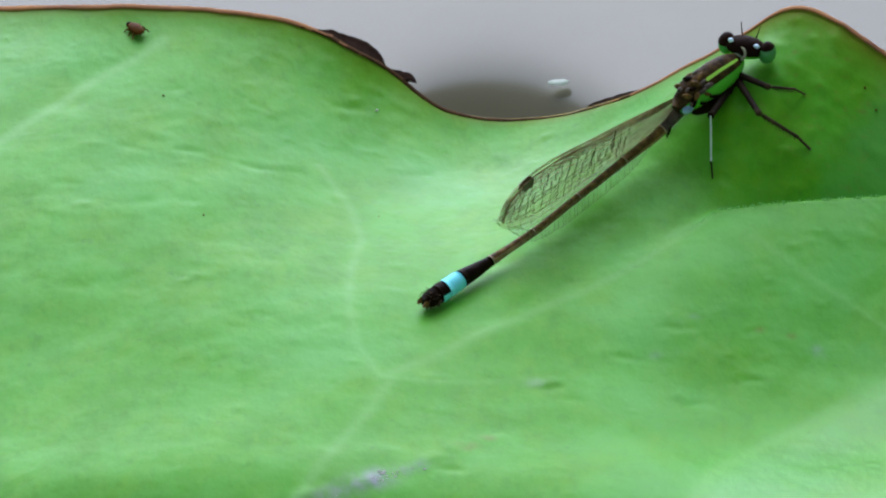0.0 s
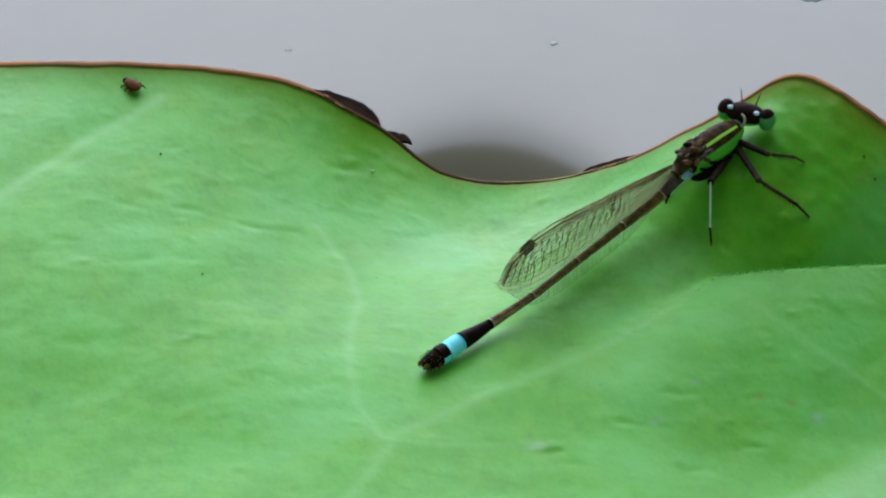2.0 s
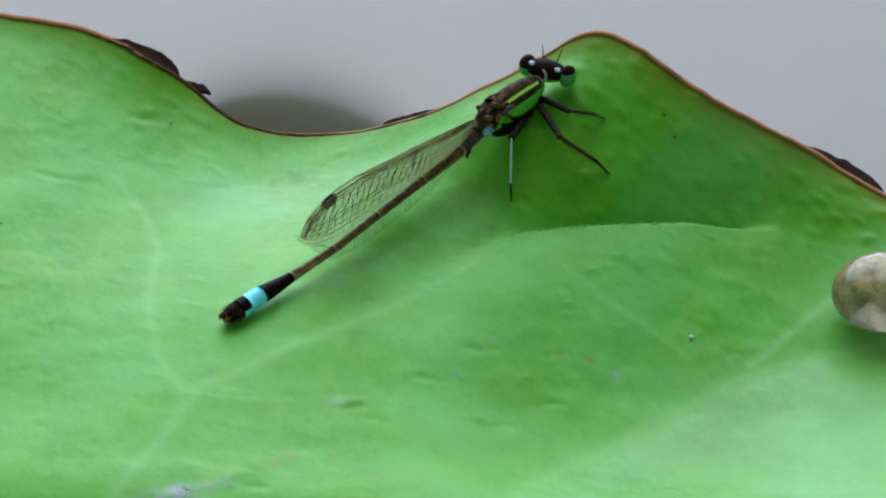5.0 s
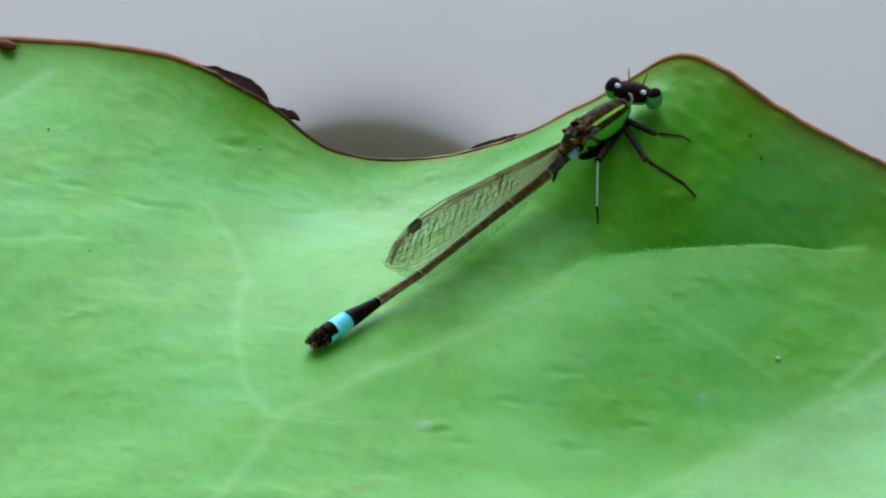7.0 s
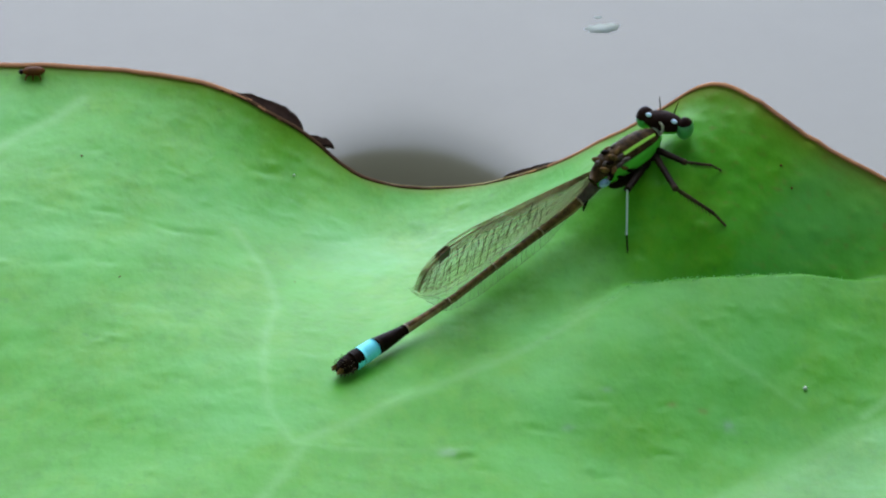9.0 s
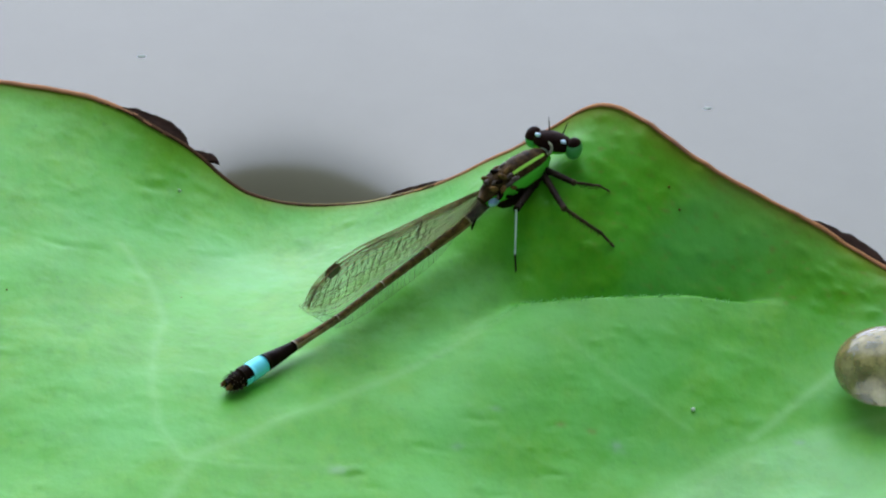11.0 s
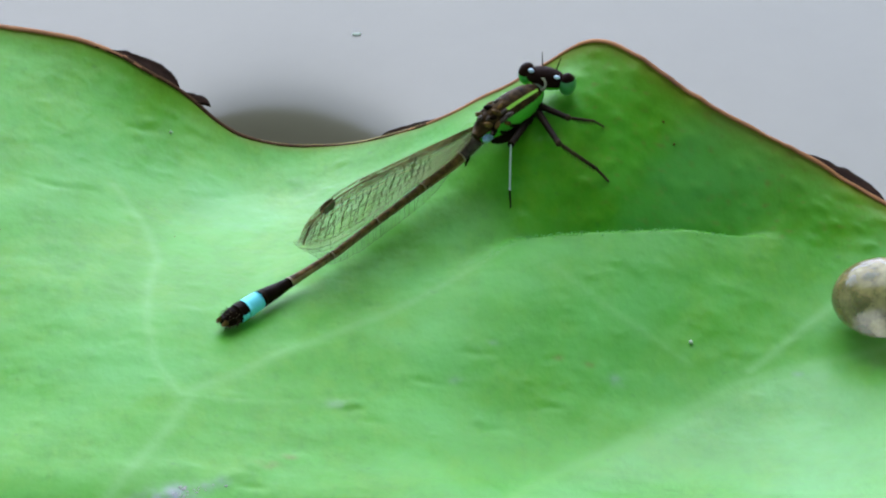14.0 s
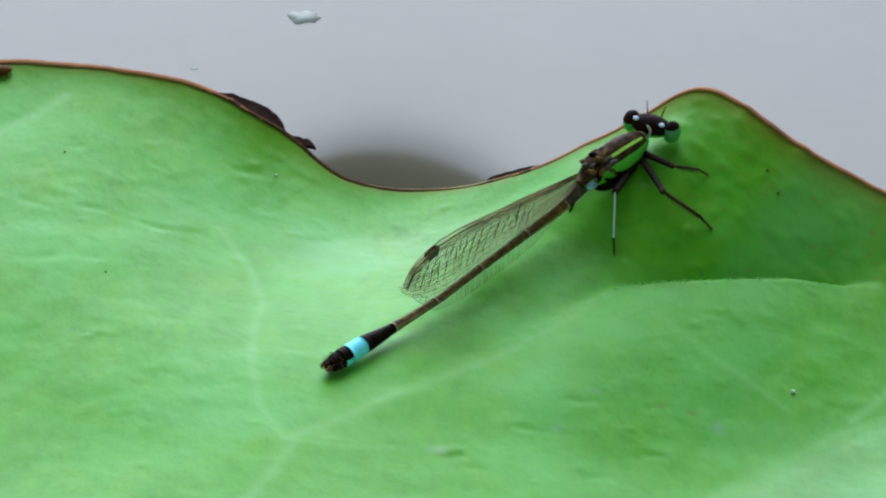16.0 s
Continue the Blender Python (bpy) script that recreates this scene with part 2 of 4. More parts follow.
VEIN = material("dark_wing_vein", (0.022, 0.014, 0.006), 0.5, spec=0.05, second=(0.075, 0.048, 0.018), scale=900)
STIGMA = material("dark_brown_wing_spot", (0.045, 0.022, 0.014), 0.4, second=(0.16, 0.10, 0.07), scale=1600)
MEMBRANE = membrane_material("amber_wing_membrane", (0.40, 0.37, 0.17), 0.11)
MEMBRANE_CLEAR = membrane_material("clear_wing_membrane", (0.26, 0.22, 0.10), 0.15)
# darker wing membrane: the shade beneath the abdomen is in its colour
MEMBRANE_SHADED = membrane_material("shaded_wing_membrane", (0.065, 0.070, 0.018), 0.18)
VEIN_AMBER = material("amber_wing_vein", (0.34, 0.22, 0.07), 0.5, spec=0.05, second=(0.08, 0.046, 0.016), scale=900)
GRIT = material("grey_violet_grit", (0.50, 0.46, 0.40), 0.8, spec=0.05, second=(0.36, 0.36, 0.28), scale=900, bump=0.6)
PALE_GREEN = material("pale_green_bristle", (0.42, 0.80, 0.30), 0.6, spec=0.1, second=(0.26, 0.62, 0.16), scale=2000)
PETAL = membrane_material("pale_floating_scrap", (0.82, 0.90, 0.74), 0.75)
BUG = material("brown_bug_shell", (0.17, 0.060, 0.010), 0.5, spec=0.05, second=(0.05, 0.018, 0.005), scale=900, bump=0.3)


# ---- mesh helpers ----
def mesh_of(name, verts, faces, mats, face_mats=None, smooth=True):
    me = bpy.data.meshes.new(name)
    me.from_pydata([tuple(c * CM for c in v) for v in verts], [], faces)
    for m in mats:
        me.materials.append(m)
    if face_mats is not None:
        me.polygons.foreach_set("material_index", face_mats)
    if smooth:
        me.polygons.foreach_set("use_smooth", [True] * len(me.polygons))
    me.update()
    return me


def part(name, me, parent, label=""):
    ob = new(name, me)
    ob.parent = parent
    if label:
        tagged(ob, label)
    return ob


def tube(points, radii, sides=12, caps=True, squash=None):
    """Verts, faces and the angle step of a tube along points; step 0 is at the top."""
    pts = [Vector(p) for p in points]
    verts, faces, steps = [], [], []
    for k, p in enumerate(pts):
        ahead = (pts[min(k + 1, len(pts) - 1)] - pts[max(k - 1, 0)]).normalized()
        side = ahead.cross(Vector((0, 0, 1)))
        side = side.normalized() if side.length > 1e-4 else Vector((1, 0, 0))
        up = side.cross(ahead)
        w = squash[k] if squash else 1.0
        for j in range(sides):
            a = 2 * math.pi * j / sides
            verts.append(p + up * (radii[k] * math.cos(a)) + side * (radii[k] * w * math.sin(a)))
    for k in range(len(pts) - 1):
        for j in range(sides):
            a, b = k * sides + j, k * sides + (j + 1) % sides
            faces.append((a, b, b + sides, a + sides))
            steps.append(j)
    if caps:
        faces.append(tuple(range(sides)))
        faces.append(tuple(range((len(pts) - 1) * sides, len(pts) * sides))[::-1])
        steps += [0, 0]
    return verts, faces, steps


def joined(pieces):
    verts, faces = [], []
    for v, f, *_ in pieces:
        base = len(verts)
        verts += list(v)
        faces += [tuple(i + base for i in g) for g in f]
    return verts, faces


def ball(center, radii, turn=None, rings=14, sides=20):
    """Verts, faces and, for every face, the height of its middle from -1 to 1 on an ellipsoid."""
    verts, faces, heights = [], [], []
    turn = turn or Matrix.Identity(3)
    c = Vector(center)
    for r in range(rings + 1):
        lat = math.pi * (r / rings - 0.5)
        for j in range(sides):
            lon = 2 * math.pi * j / sides
            v = Vector((radii[0] * math.cos(lat) * math.cos(lon), radii[1] * math.cos(lat) * math.sin(lon), radii[2] * math.sin(lat)))
            verts.append(c + turn @ v)
    for r in range(rings):
        for j in range(sides):
            a, b = r * sides + j, r * sides + (j + 1) % sides
            faces.append((a, b, b + sides, a + sides))
            heights.append(math.sin(math.pi * ((r + 0.5) / rings - 0.5)))
    return verts, faces, heights


def ramp(x, lo, hi):
    k = np.clip((x - lo) / (hi - lo), 0, 1)
    return k * k * (3 - 2 * k)


# ---- the leaf's form, in centimetres, with the water level at 0 ----
SWELL_X, SWELL_Y, SWELL_SIZE = np.linspace(-3.2, 3.6, 7), np.linspace(-3.2, 2.6, 6), 1.05
SWELLS = [-0.033, -0.029, -0.025, 0.091, 0.092, -0.008, -0.025, -0.033, 0.024, 0.012, -0.198, -0.354, -0.176, -0.07, 0.069, 0.048, 0.026, 0.154, 0.007, -0.07, -0.088, 0.111, 0.027, -0.264, -0.034, 0.055, -0.207, -0.144, 0.02, 0.219, -0.224, -0.259, 0.463, 0.208, -0.029, -0.045, 0.141, -0.124, -0.152, 0.371, 0.259, 0.033]
LEVEL, RISE_X, RISE_Y = 0.4611, 0.0133, -0.0658
MARGIN = [(-9.0, -4.5), (-7.5, 0.2), (-6.0, 1.7), (-4.8, 2.5), (-3.78, 2.32), (-3.39, 2.2), (-3.0, 2.09), (-2.64, 2.04), (-2.28, 2.04), (-2.02, 2.05),
          (-1.8, 2.02), (-1.62, 1.98), (-1.44, 1.89), (-1.28, 1.83), (-1.15, 1.74), (-1.04, 1.62), (-0.89, 1.52),
          (-0.71, 1.46), (-0.45, 1.42), (-0.2, 1.34), (0.02, 1.26), (0.24, 1.18), (0.45, 1.12), (0.8, 1.09),
          (1.05, 1.12), (1.17, 1.15), (1.31, 1.16), (1.43, 1.115), (1.6, 0.995), (1.8, 0.84), (2.0, 0.735), (2.37, 0.59),
          (2.67, 0.50), (2.94, 0.345), (3.6, -0.03), (5.0, -0.9), (7.0, -2.6), (8.6, -5.5)]
MX = np.linspace(-9.0, 8.6, 353)
MY = np.interp(MX, [m[0] for m in MARGIN], [m[1] for m in MARGIN])
MY = MY - 0.05 * ramp(-MX, 1.7, 2.2) - 0.082 * ramp(-MX, 2.55, 3.1) - 0.10 * ramp(-MX, 0.8, 1.7) - 0.080 * ramp(MX, 0.85, 1.35) * (1 - ramp(MX, 2.2, 3.0)) - 0.068 * ramp(MX, -2.0, -1.4) * (1 - ramp(MX, -0.6, -0.1))
VEINS = [  # width, strength, course
    (0.022, 0.26, [(-1.12, -1.91), (-0.56, -1.40), (0.01, -0.97), (0.58, -0.50), (0.82, -0.29), (1.09, -0.25), (1.39, -0.22), (1.82, -0.15), (2.10, -0.14), (2.30, -0.115), (2.46, -0.10)]),
    (0.032, 0.31, [(-1.12, -1.91), (-1.28, -1.57), (-1.34, -1.14), (-1.35, -0.73), (-1.31, -0.34), (-1.41, 0.11), (-1.61, 0.53)]),
    (0.042, 0.38, [(-1.06, -1.91), (-1.19, -2.27), (-1.35, -2.64), (-1.50, -3.00), (-1.67, -3.45)]),
    (0.050, 0.50, [(-3.80, 0.26), (-3.55, 0.52), (-3.30, 0.80), (-3.05, 1.10), (-2.79, 1.36), (-2.63, 1.58)]),
    (0.050, 0.38, [(3.28, -0.88), (2.90, -1.01), (2.49, -1.14), (2.14, -1.30), (1.80, -1.55), (1.42, -1.85), (1.08, -2.20), (0.75, -2.62), (0.51, -3.30)]),
    (0.034, 0.50, [(2.74, -0.55), (2.67, -0.62), (2.40, -0.94), (2.14, -1.24)]),
    (0.030, 0.14, [(-1.12, -1.91), (-0.74, -1.91), (-0.26, -1.83)]),
    (0.022, 0.16, [(0.50, -1.20), (0.59, -1.30), (0.75, -1.48), (0.94, -1.59), (1.09, -1.65)]),
    (0.030, 0.08, [(0.41, -1.50), (0.83, -1.55), (1.25, -1.39)]),
    (0.030, 0.22, [(1.01, -0.54), (1.37, -0.87), (1.79, -1.20)]),
]
CREST = [(0.65, 0.73), (0.18, 0.26), (-0.70, -0.59)]  # a low ridge of the blade under the insect
CREASES = [  # width, depth, course of shallow dents and, below zero, of folds
    (0.032, 0.018, [(-2.22, 0.36), (-2.08, 0.34), (-1.96, 0.33), (-1.75, 0.39)]),
    (0.034, 0.014, [(-2.81, 0.40), (-2.64, 0.34), (-2.47, 0.38), (-2.29, 0.40)]),
    (0.045, 0.020, [(-1.66, 1.24), (-1.50, 1.24), (-1.31, 1.34), (-1.19, 1.35)]),
    (0.035, 0.012, [(-2.60, -0.21), (-2.46, -0.15), (-2.29, -0.15)]),
    (0.035, 0.012, [(-3.19, 0.0), (-3.02, -0.03)]),
    (0.05, 0.010, [(-1.45, 0.75), (-1.2, 0.66), (-0.95, 0.72)]),
    (0.06, 0.008, [(-3.3, -0.35), (-2.9, -0.42), (-2.5, -0.36)]),
    (0.05, 0.008, [(-3.2, -1.0), (-2.85, -1.05), (-2.6, -0.95)]),
    (0.040, 0.014, [(2.15, 0.10), (2.32, 0.02), (2.45, 0.10)]),
    (0.030, 0.016, [(0.22, -1.58), (0.35, -1.60), (0.47, -1.60)]),
    (0.034, 0.016, [(0.57, -1.96), (0.69, -1.91), (0.76, -1.93)]),
    (0.030, 0.014, [(0.84, -1.72), (0.94, -1.66), (1.02, -1.66)]),
    (0.030, 0.018, [(-0.32, -1.96), (-0.22, -1.92), (-0.12, -1.88)]),
    (0.030, 0.012, [(-0.08, -2.00), (0.03, -2.01)]),
    (0.026, 0.012, [(0.47, -1.31), (0.56, -1.32), (0.66, -1.30)]),
    (0.026, 0.012, [(0.97, -1.30), (1.04, -1.25)]),
    (0.030, 0.014, [(-0.76, -2.76), (-0.63, -2.77)]),
    (0.05, -0.022, [(-1.48, -3.02), (-1.25, -2.95), (-0.98, -2.80), (-0.79, -2.65)]),
    (0.045, -0.014, [(-0.69, -2.56), (-0.55, -2.44), (-0.45, -2.42)]),
    (0.045, -0.024, [(-0.25, -1.88), (-0.15, -1.84)]),
]


def brow(x):
    """Where the blade rises steeply to its margin beside the insect's head."""
    return ramp(x, 0.85, 1.35) * (1 - ramp(x, 2.2, 3.0))


def cheek(x):
    """Where the blade rises to its margin beside the notch."""
    return ramp(x, -2.0, -1.4) * (1 - ramp(x, -0.6, -0.1))


def smooth_line(xs, ys, x, width=0.06):
    """The line through knots, rounded over a small width."""
    return sum(np.interp(x + k * width, xs, ys) for k in (-1, -0.5, 0, 0.5, 1)) / 5


def away(course, x, y):
    """The distance from a course of points, and on which side of it a place lies (1: beyond it)."""
    best, side = np.full(x.shape, 1e9), np.zeros(x.shape)
    for (ax, ay), (bx, by) in zip(course, course[1:]):
        ux, uy = bx - ax, by - ay
        k = np.clip(((x - ax) * ux + (y - ay) * uy) / (ux * ux + uy * uy), 0, 1)
        dx, dy = x - ax - k * ux, y - ay - k * uy
        d = np.hypot(dx, dy)
        near = d < best
        best = np.where(near, d, best)
        side = np.where(near, np.sign(ux * dy - uy * dx), side)
    return best, side


def leaf_height(x, y, veins=True):
    x, y = np.asarray(x, float), np.asarray(y, float)
    z = LEVEL + RISE_X * x + RISE_Y * y
    for k, amount in enumerate(SWELLS):
        cx, cy = SWELL_X[k % 7], SWELL_Y[k // 7]
        z = z + amount * np.exp(-((x - cx) ** 2 + (y - cy) ** 2) / (2 * SWELL_SIZE ** 2))
    z = z + 0.22 * np.exp(-((x + 2.5) / 1.5) ** 2 - ((y + 3.6) / 1.2) ** 2)
    out = np.maximum(ramp(-y, 2.6, 4.6), np.maximum(ramp(x, 3.6, 5.2), ramp(-x, 4.2, 6.0)))
    z = z * (1 - out) + out * (0.22 - 0.11 * ramp(x, -0.5, 1.5))
    if veins:
        for width, strength, course in VEINS:
            d, side = away(course, x, y)
            z = z + 0.005 * strength * np.exp(-(d / (0.7 * width)) ** 2)
        # facets of the blade turn up along two of the veins
        d, side = away([(9.0, 1.5), (4.5, -0.45)] + VEINS[4][2] + [(0.2, -4.4), (-1.5, -9.0)], x, y)
        z = z + np.where(side > 0, 0.145 * d * np.exp(-d / 0.30) + 0.025 * ramp(d, 0, 1.2) * (1 - ramp(d, 1.4, 2.6)), 0)
        d, side = away([(-9.0, -5.0)] + VEINS[3][2] + [(-2.2, 2.15), (-1.2, 3.6)], x, y)
        z = z + np.where(side > 0, 0.065 * np.tanh(d / 0.5), 0) * (1 - ramp(x, -3.0, -2.5))
        d, side = away(CREST, x, y)
        z = z + np.exp(-(d / 0.26) ** 2) * (0.085 * ramp(x, -0.6, 0.15) * (1 - 0.3 * ramp(x, 0.50, 0.85)) + 0.045 * ramp(x, -0.75, -0.3) * (1 - ramp(x, -0.1, 0.3)))
        d, side = away(VEINS[0][2] + [(2.75, -0.13), (3.2, -0.20), (4.6, -0.3), (9.0, 0.5)], x, y)
        lie = (0.3 * ramp(x, -1.0, -0.1) + 0.7 * ramp(x, 0.1, 1.05)) * (1 - ramp(x, 1.95, 2.45))
        gap = smooth_line(MX, MY, x) - y
        beyond = -(0.088 + 0.062 * ramp(x, 0.8, 1.4)) * ramp(d, 0.0, 0.07 + 0.10 * (1 - ramp(x, 0.55, 1.0))) * np.exp(-d / (0.35 + 0.13 * ramp(x, 0.9, 1.4)))
        z = z + lie * (np.where(side > 0, beyond, 0) + 0.005 * ramp(x, 0.2, 1.0) * (1 - ramp(x, 1.8, 2.2)) * np.exp(-(d / 0.05) ** 2))
        z = z - np.where(side > 0, 0.06 * np.exp(-((x - 1.52) / 0.30) ** 2) * ramp(d, 0.0, 0.05) * np.exp(-d / 0.09), 0)
        # the blade sinks to the crease from both sides
        vale = ramp(x, -0.7, 0.7) * (1 - 0.9 * ramp(x, 2.0, 2.8))
        z = z + np.where(side > 0, ramp(x, -0.7, 0.7) * ramp(x, 0.3, 1.2) * 0.10 * ramp(d, -0.3, 1.0) * ramp(d, 0, 0.4) * (brow(x) + (1 - brow(x)) * ramp(gap, 0.0, 0.7)), vale * 0.07 * (d / 0.75) * np.exp(1 - d / 0.75))
        z = z + 0.05 * cheek(x) * np.exp(-np.maximum(gap, 0) / 0.35) + 0.075 * ramp(-x, 0.8, 1.7) * np.exp(-np.maximum(gap, 0) / 0.35)
        # low humps under the thorax and beside the head
        z = z + 0.095 * np.exp(-((x - 0.84) ** 2 + (y - 0.46) ** 2) / 0.25 ** 2) + 0.05 * np.exp(-((x - 1.12) ** 2 + (y - 0.72) ** 2) / 0.22 ** 2)
        # the margin curls up
        z = z + (0.008 + np.maximum(0.032 * ramp(-x, 0.7, 1.4), 0.006 * ramp(x, 0.9, 1.4))) * np.exp(-np.maximum(gap, 0) / (0.10 + 0.08 * ramp(-x, 0.7, 1.4)))
        for width, depth, course in CREASES:
            d, side = away(course, x, y)
            z = z - 0.42 * depth * np.exp(-(d / width) ** 2) * (0.55 + 0.45 * np.sin(17 * x + 3 * y + 90 * width))
    return z


def ripple(x, y):
    """Uneven swells and puckers of the blade, in centimetres."""
    flat = np.empty(x.size)
    for k, (a, b) in enumerate(zip(x.ravel(), y.ravel())):
        flat[k] = 0.011 * noise.noise((a * 1.6, b * 2.2, 0.3)) + 0.004 * noise.noise((a * 3.6, b * 4.4, 4.1)) + 0.0024 * noise.noise((a * 7.5, b * 7.5, 7.7)) + 0.0009 * noise.noise((a * 17, b * 19, 2.2))
    return flat.reshape(x.shape)


def pimples(x, y):
    """Small raised blisters and short puckers strewn over the blade, in centimetres."""
    rng = random.Random(31)
    z = np.zeros(x.shape)
    for k in range(760):
        # they crowd beyond the main crease and beside the notch
        cx, cy = (rng.uniform(-4.2, 3.6), rng.uniform(-3.6, 2.0)) if k < 420 else (rng.uniform(0.8, 3.3), rng.uniform(-0.1, 1.0)) if k < 640 else (rng.uniform(-2.6, -0.9), rng.uniform(0.7, 1.9))
        r, turn, long = rng.uniform(0.016, 0.040), rng.uniform(-1.3, 1.3), rng.uniform(1.0, 2.0)
        high = rng.uniform(0.0018, 0.0050) * (1 if k < 420 else 1.9 if k < 640 else 0.7) * (1 if rng.random() < 0.7 else -0.8)
        i, j = np.where((abs(x - cx) < 5 * r * long) & (abs(y - cy) < 5 * r * long))
        if len(i):
            dx, dy = x[i, j] - cx, y[i, j] - cy
            u, v = (dx * math.cos(turn) + dy * math.sin(turn)) / (r * long), (dy * math.cos(turn) - dx * math.sin(turn)) / r
            z[i, j] += high * np.exp(-u * u - v * v)
    return z


# ---- water ----
DIP = (-0.63, 1.935, 0.86, 0.62, 0.47)  # where the notch presses the water's skin down: x and y of its far end, half width, length, slope


def water_height(x, y):
    cx, cy, wide, long, slope = DIP
    inside = cy - long * ((x - cx) / wide) ** 2 - y
    z = -slope * 0.5 * (inside + np.sqrt(inside * inside + 0.055)) * (1 - ramp(np.abs(x - cx), 0.7, 1.2))
    z = np.maximum(z, -0.35)
    edge = smooth_line(MX, MY, x)
    under = (y < edge + 0.02) & (x > -8.9) & (x < 8.5) & (y > -13.5)
    return np.where(under, np.minimum(z, leaf_height(x, y, False) - 0.10), z)


def build_water():
    far = [6 * 1.6 ** k for k in range(1, 16)]
    xs = np.array([-v for v in far[::-1]] + list(np.arange(-6, 6.01, 0.06)) + far)
    ys = np.array([-v - 8 for v in far[::-1]] + list(np.arange(-14, 0.5, 0.35)) + list(np.arange(0.5, 4.0, 0.035)) + list(np.arange(4, 8, 0.3)) + [v + 3 for v in far])
    X, Y = np.meshgrid(xs, ys)
    Z = water_height(X, Y)
    w, h = len(xs), len(ys)
    verts = np.stack([X.ravel(), Y.ravel(), Z.ravel()], 1).tolist()
    faces = [(r * w + c, r * w + c + 1, (r + 1) * w + c + 1, (r + 1) * w + c) for r in range(h - 1) for c in range(w - 1)]
    tagged(new("water", mesh_of("water", verts, faces, [WATER])), "still grey murky pond water reflecting a pale sky", "water", kind="structure")


# ---- leaf ----
def near_edge(x):
    return -5.0 - np.sqrt(np.maximum(8.6 ** 2 - (x + 0.2) ** 2, 0.0))


LITTER = (-1.41, -3.04, -0.88, -2.75)  # from x, y to x, y
SCABS = [(1.37, -1.37, 0.03, 0), (1.21, -1.29, 0.014, 2), (-0.24, -1.86, 0.03, 1), (1.03, -1.27, 0.014, 2), (0.44, -1.55, 0.02, 1), (-0.60, -2.53, 0.026, 2), (2.42, -1.23, 0.016, 0), (0.65, -1.21, 0.014, 1)]


def stains(x, y):
    """Grey and rusty stains of the blade, from 0 to 1."""
    wobble = np.array([noise.noise((a * 14, b * 9, 1.7)) + 0.6 * noise.noise((a * 37, b * 24, 5.2)) for a, b in zip(x.ravel(), y.ravel())]).reshape(x.shape)
    grey, rust = np.zeros(x.shape), np.zeros(x.shape)
    ax, ay, bx, by = LITTER
    for q, long, wide, amount in ((0.50, 0.17, 0.075, 1.0), (0.10, 0.20, 0.06, 0.5), (0.85, 0.14, 0.055, 0.5)):
        u = ((x - ax - (bx - ax) * q) * 0.88 + (y - ay - (by - ay) * q) * 0.47) / long
        v = ((y - ay - (by - ay) * q) * 0.88 - (x - ax - (bx - ax) * q) * 0.47) / wide
        grey = np.maximum(grey, amount * np.exp(-(u * u + v * v)))
    for sx, sy, r, number in SCABS:
        spot = np.exp(-(((x - sx) / (1.9 * r)) ** 2 + ((y - sy) / (1.5 * r)) ** 2))
        if number == 2:
            rust = np.maximum(rust, 0.7 * spot)
        else:
            grey = np.maximum(grey, 0.45 * spot)
    for sx, sy in ((-0.62, -2.50), (-0.52, -2.43)):
        rust = np.maximum(rust, 0.8 * np.exp(-(((x - sx) / 0.06) ** 2 + ((y - sy) / 0.03) ** 2)))
    grain = np.clip(0.75 + 0.9 * wobble, 0.1, 1.3)
    # rusty flecks strewn over the blade beyond the main crease
    fleck = np.array([noise.noise((a * 24, b * 30, 8.8)) + 0.5 * noise.noise((a * 60, b * 75, 3.3)) for a, b in zip(x.ravel(), y.ravel())]).reshape(x.shape)
    rust = np.maximum(rust, 0.9 * np.clip(fleck - 0.22, 0, 0.6) * ramp(x, 0.8, 1.4) * ramp(y, -0.25, 0.05))
    return np.clip(grey * grain, 0, 1), np.clip(rust * grain, 0, 1)


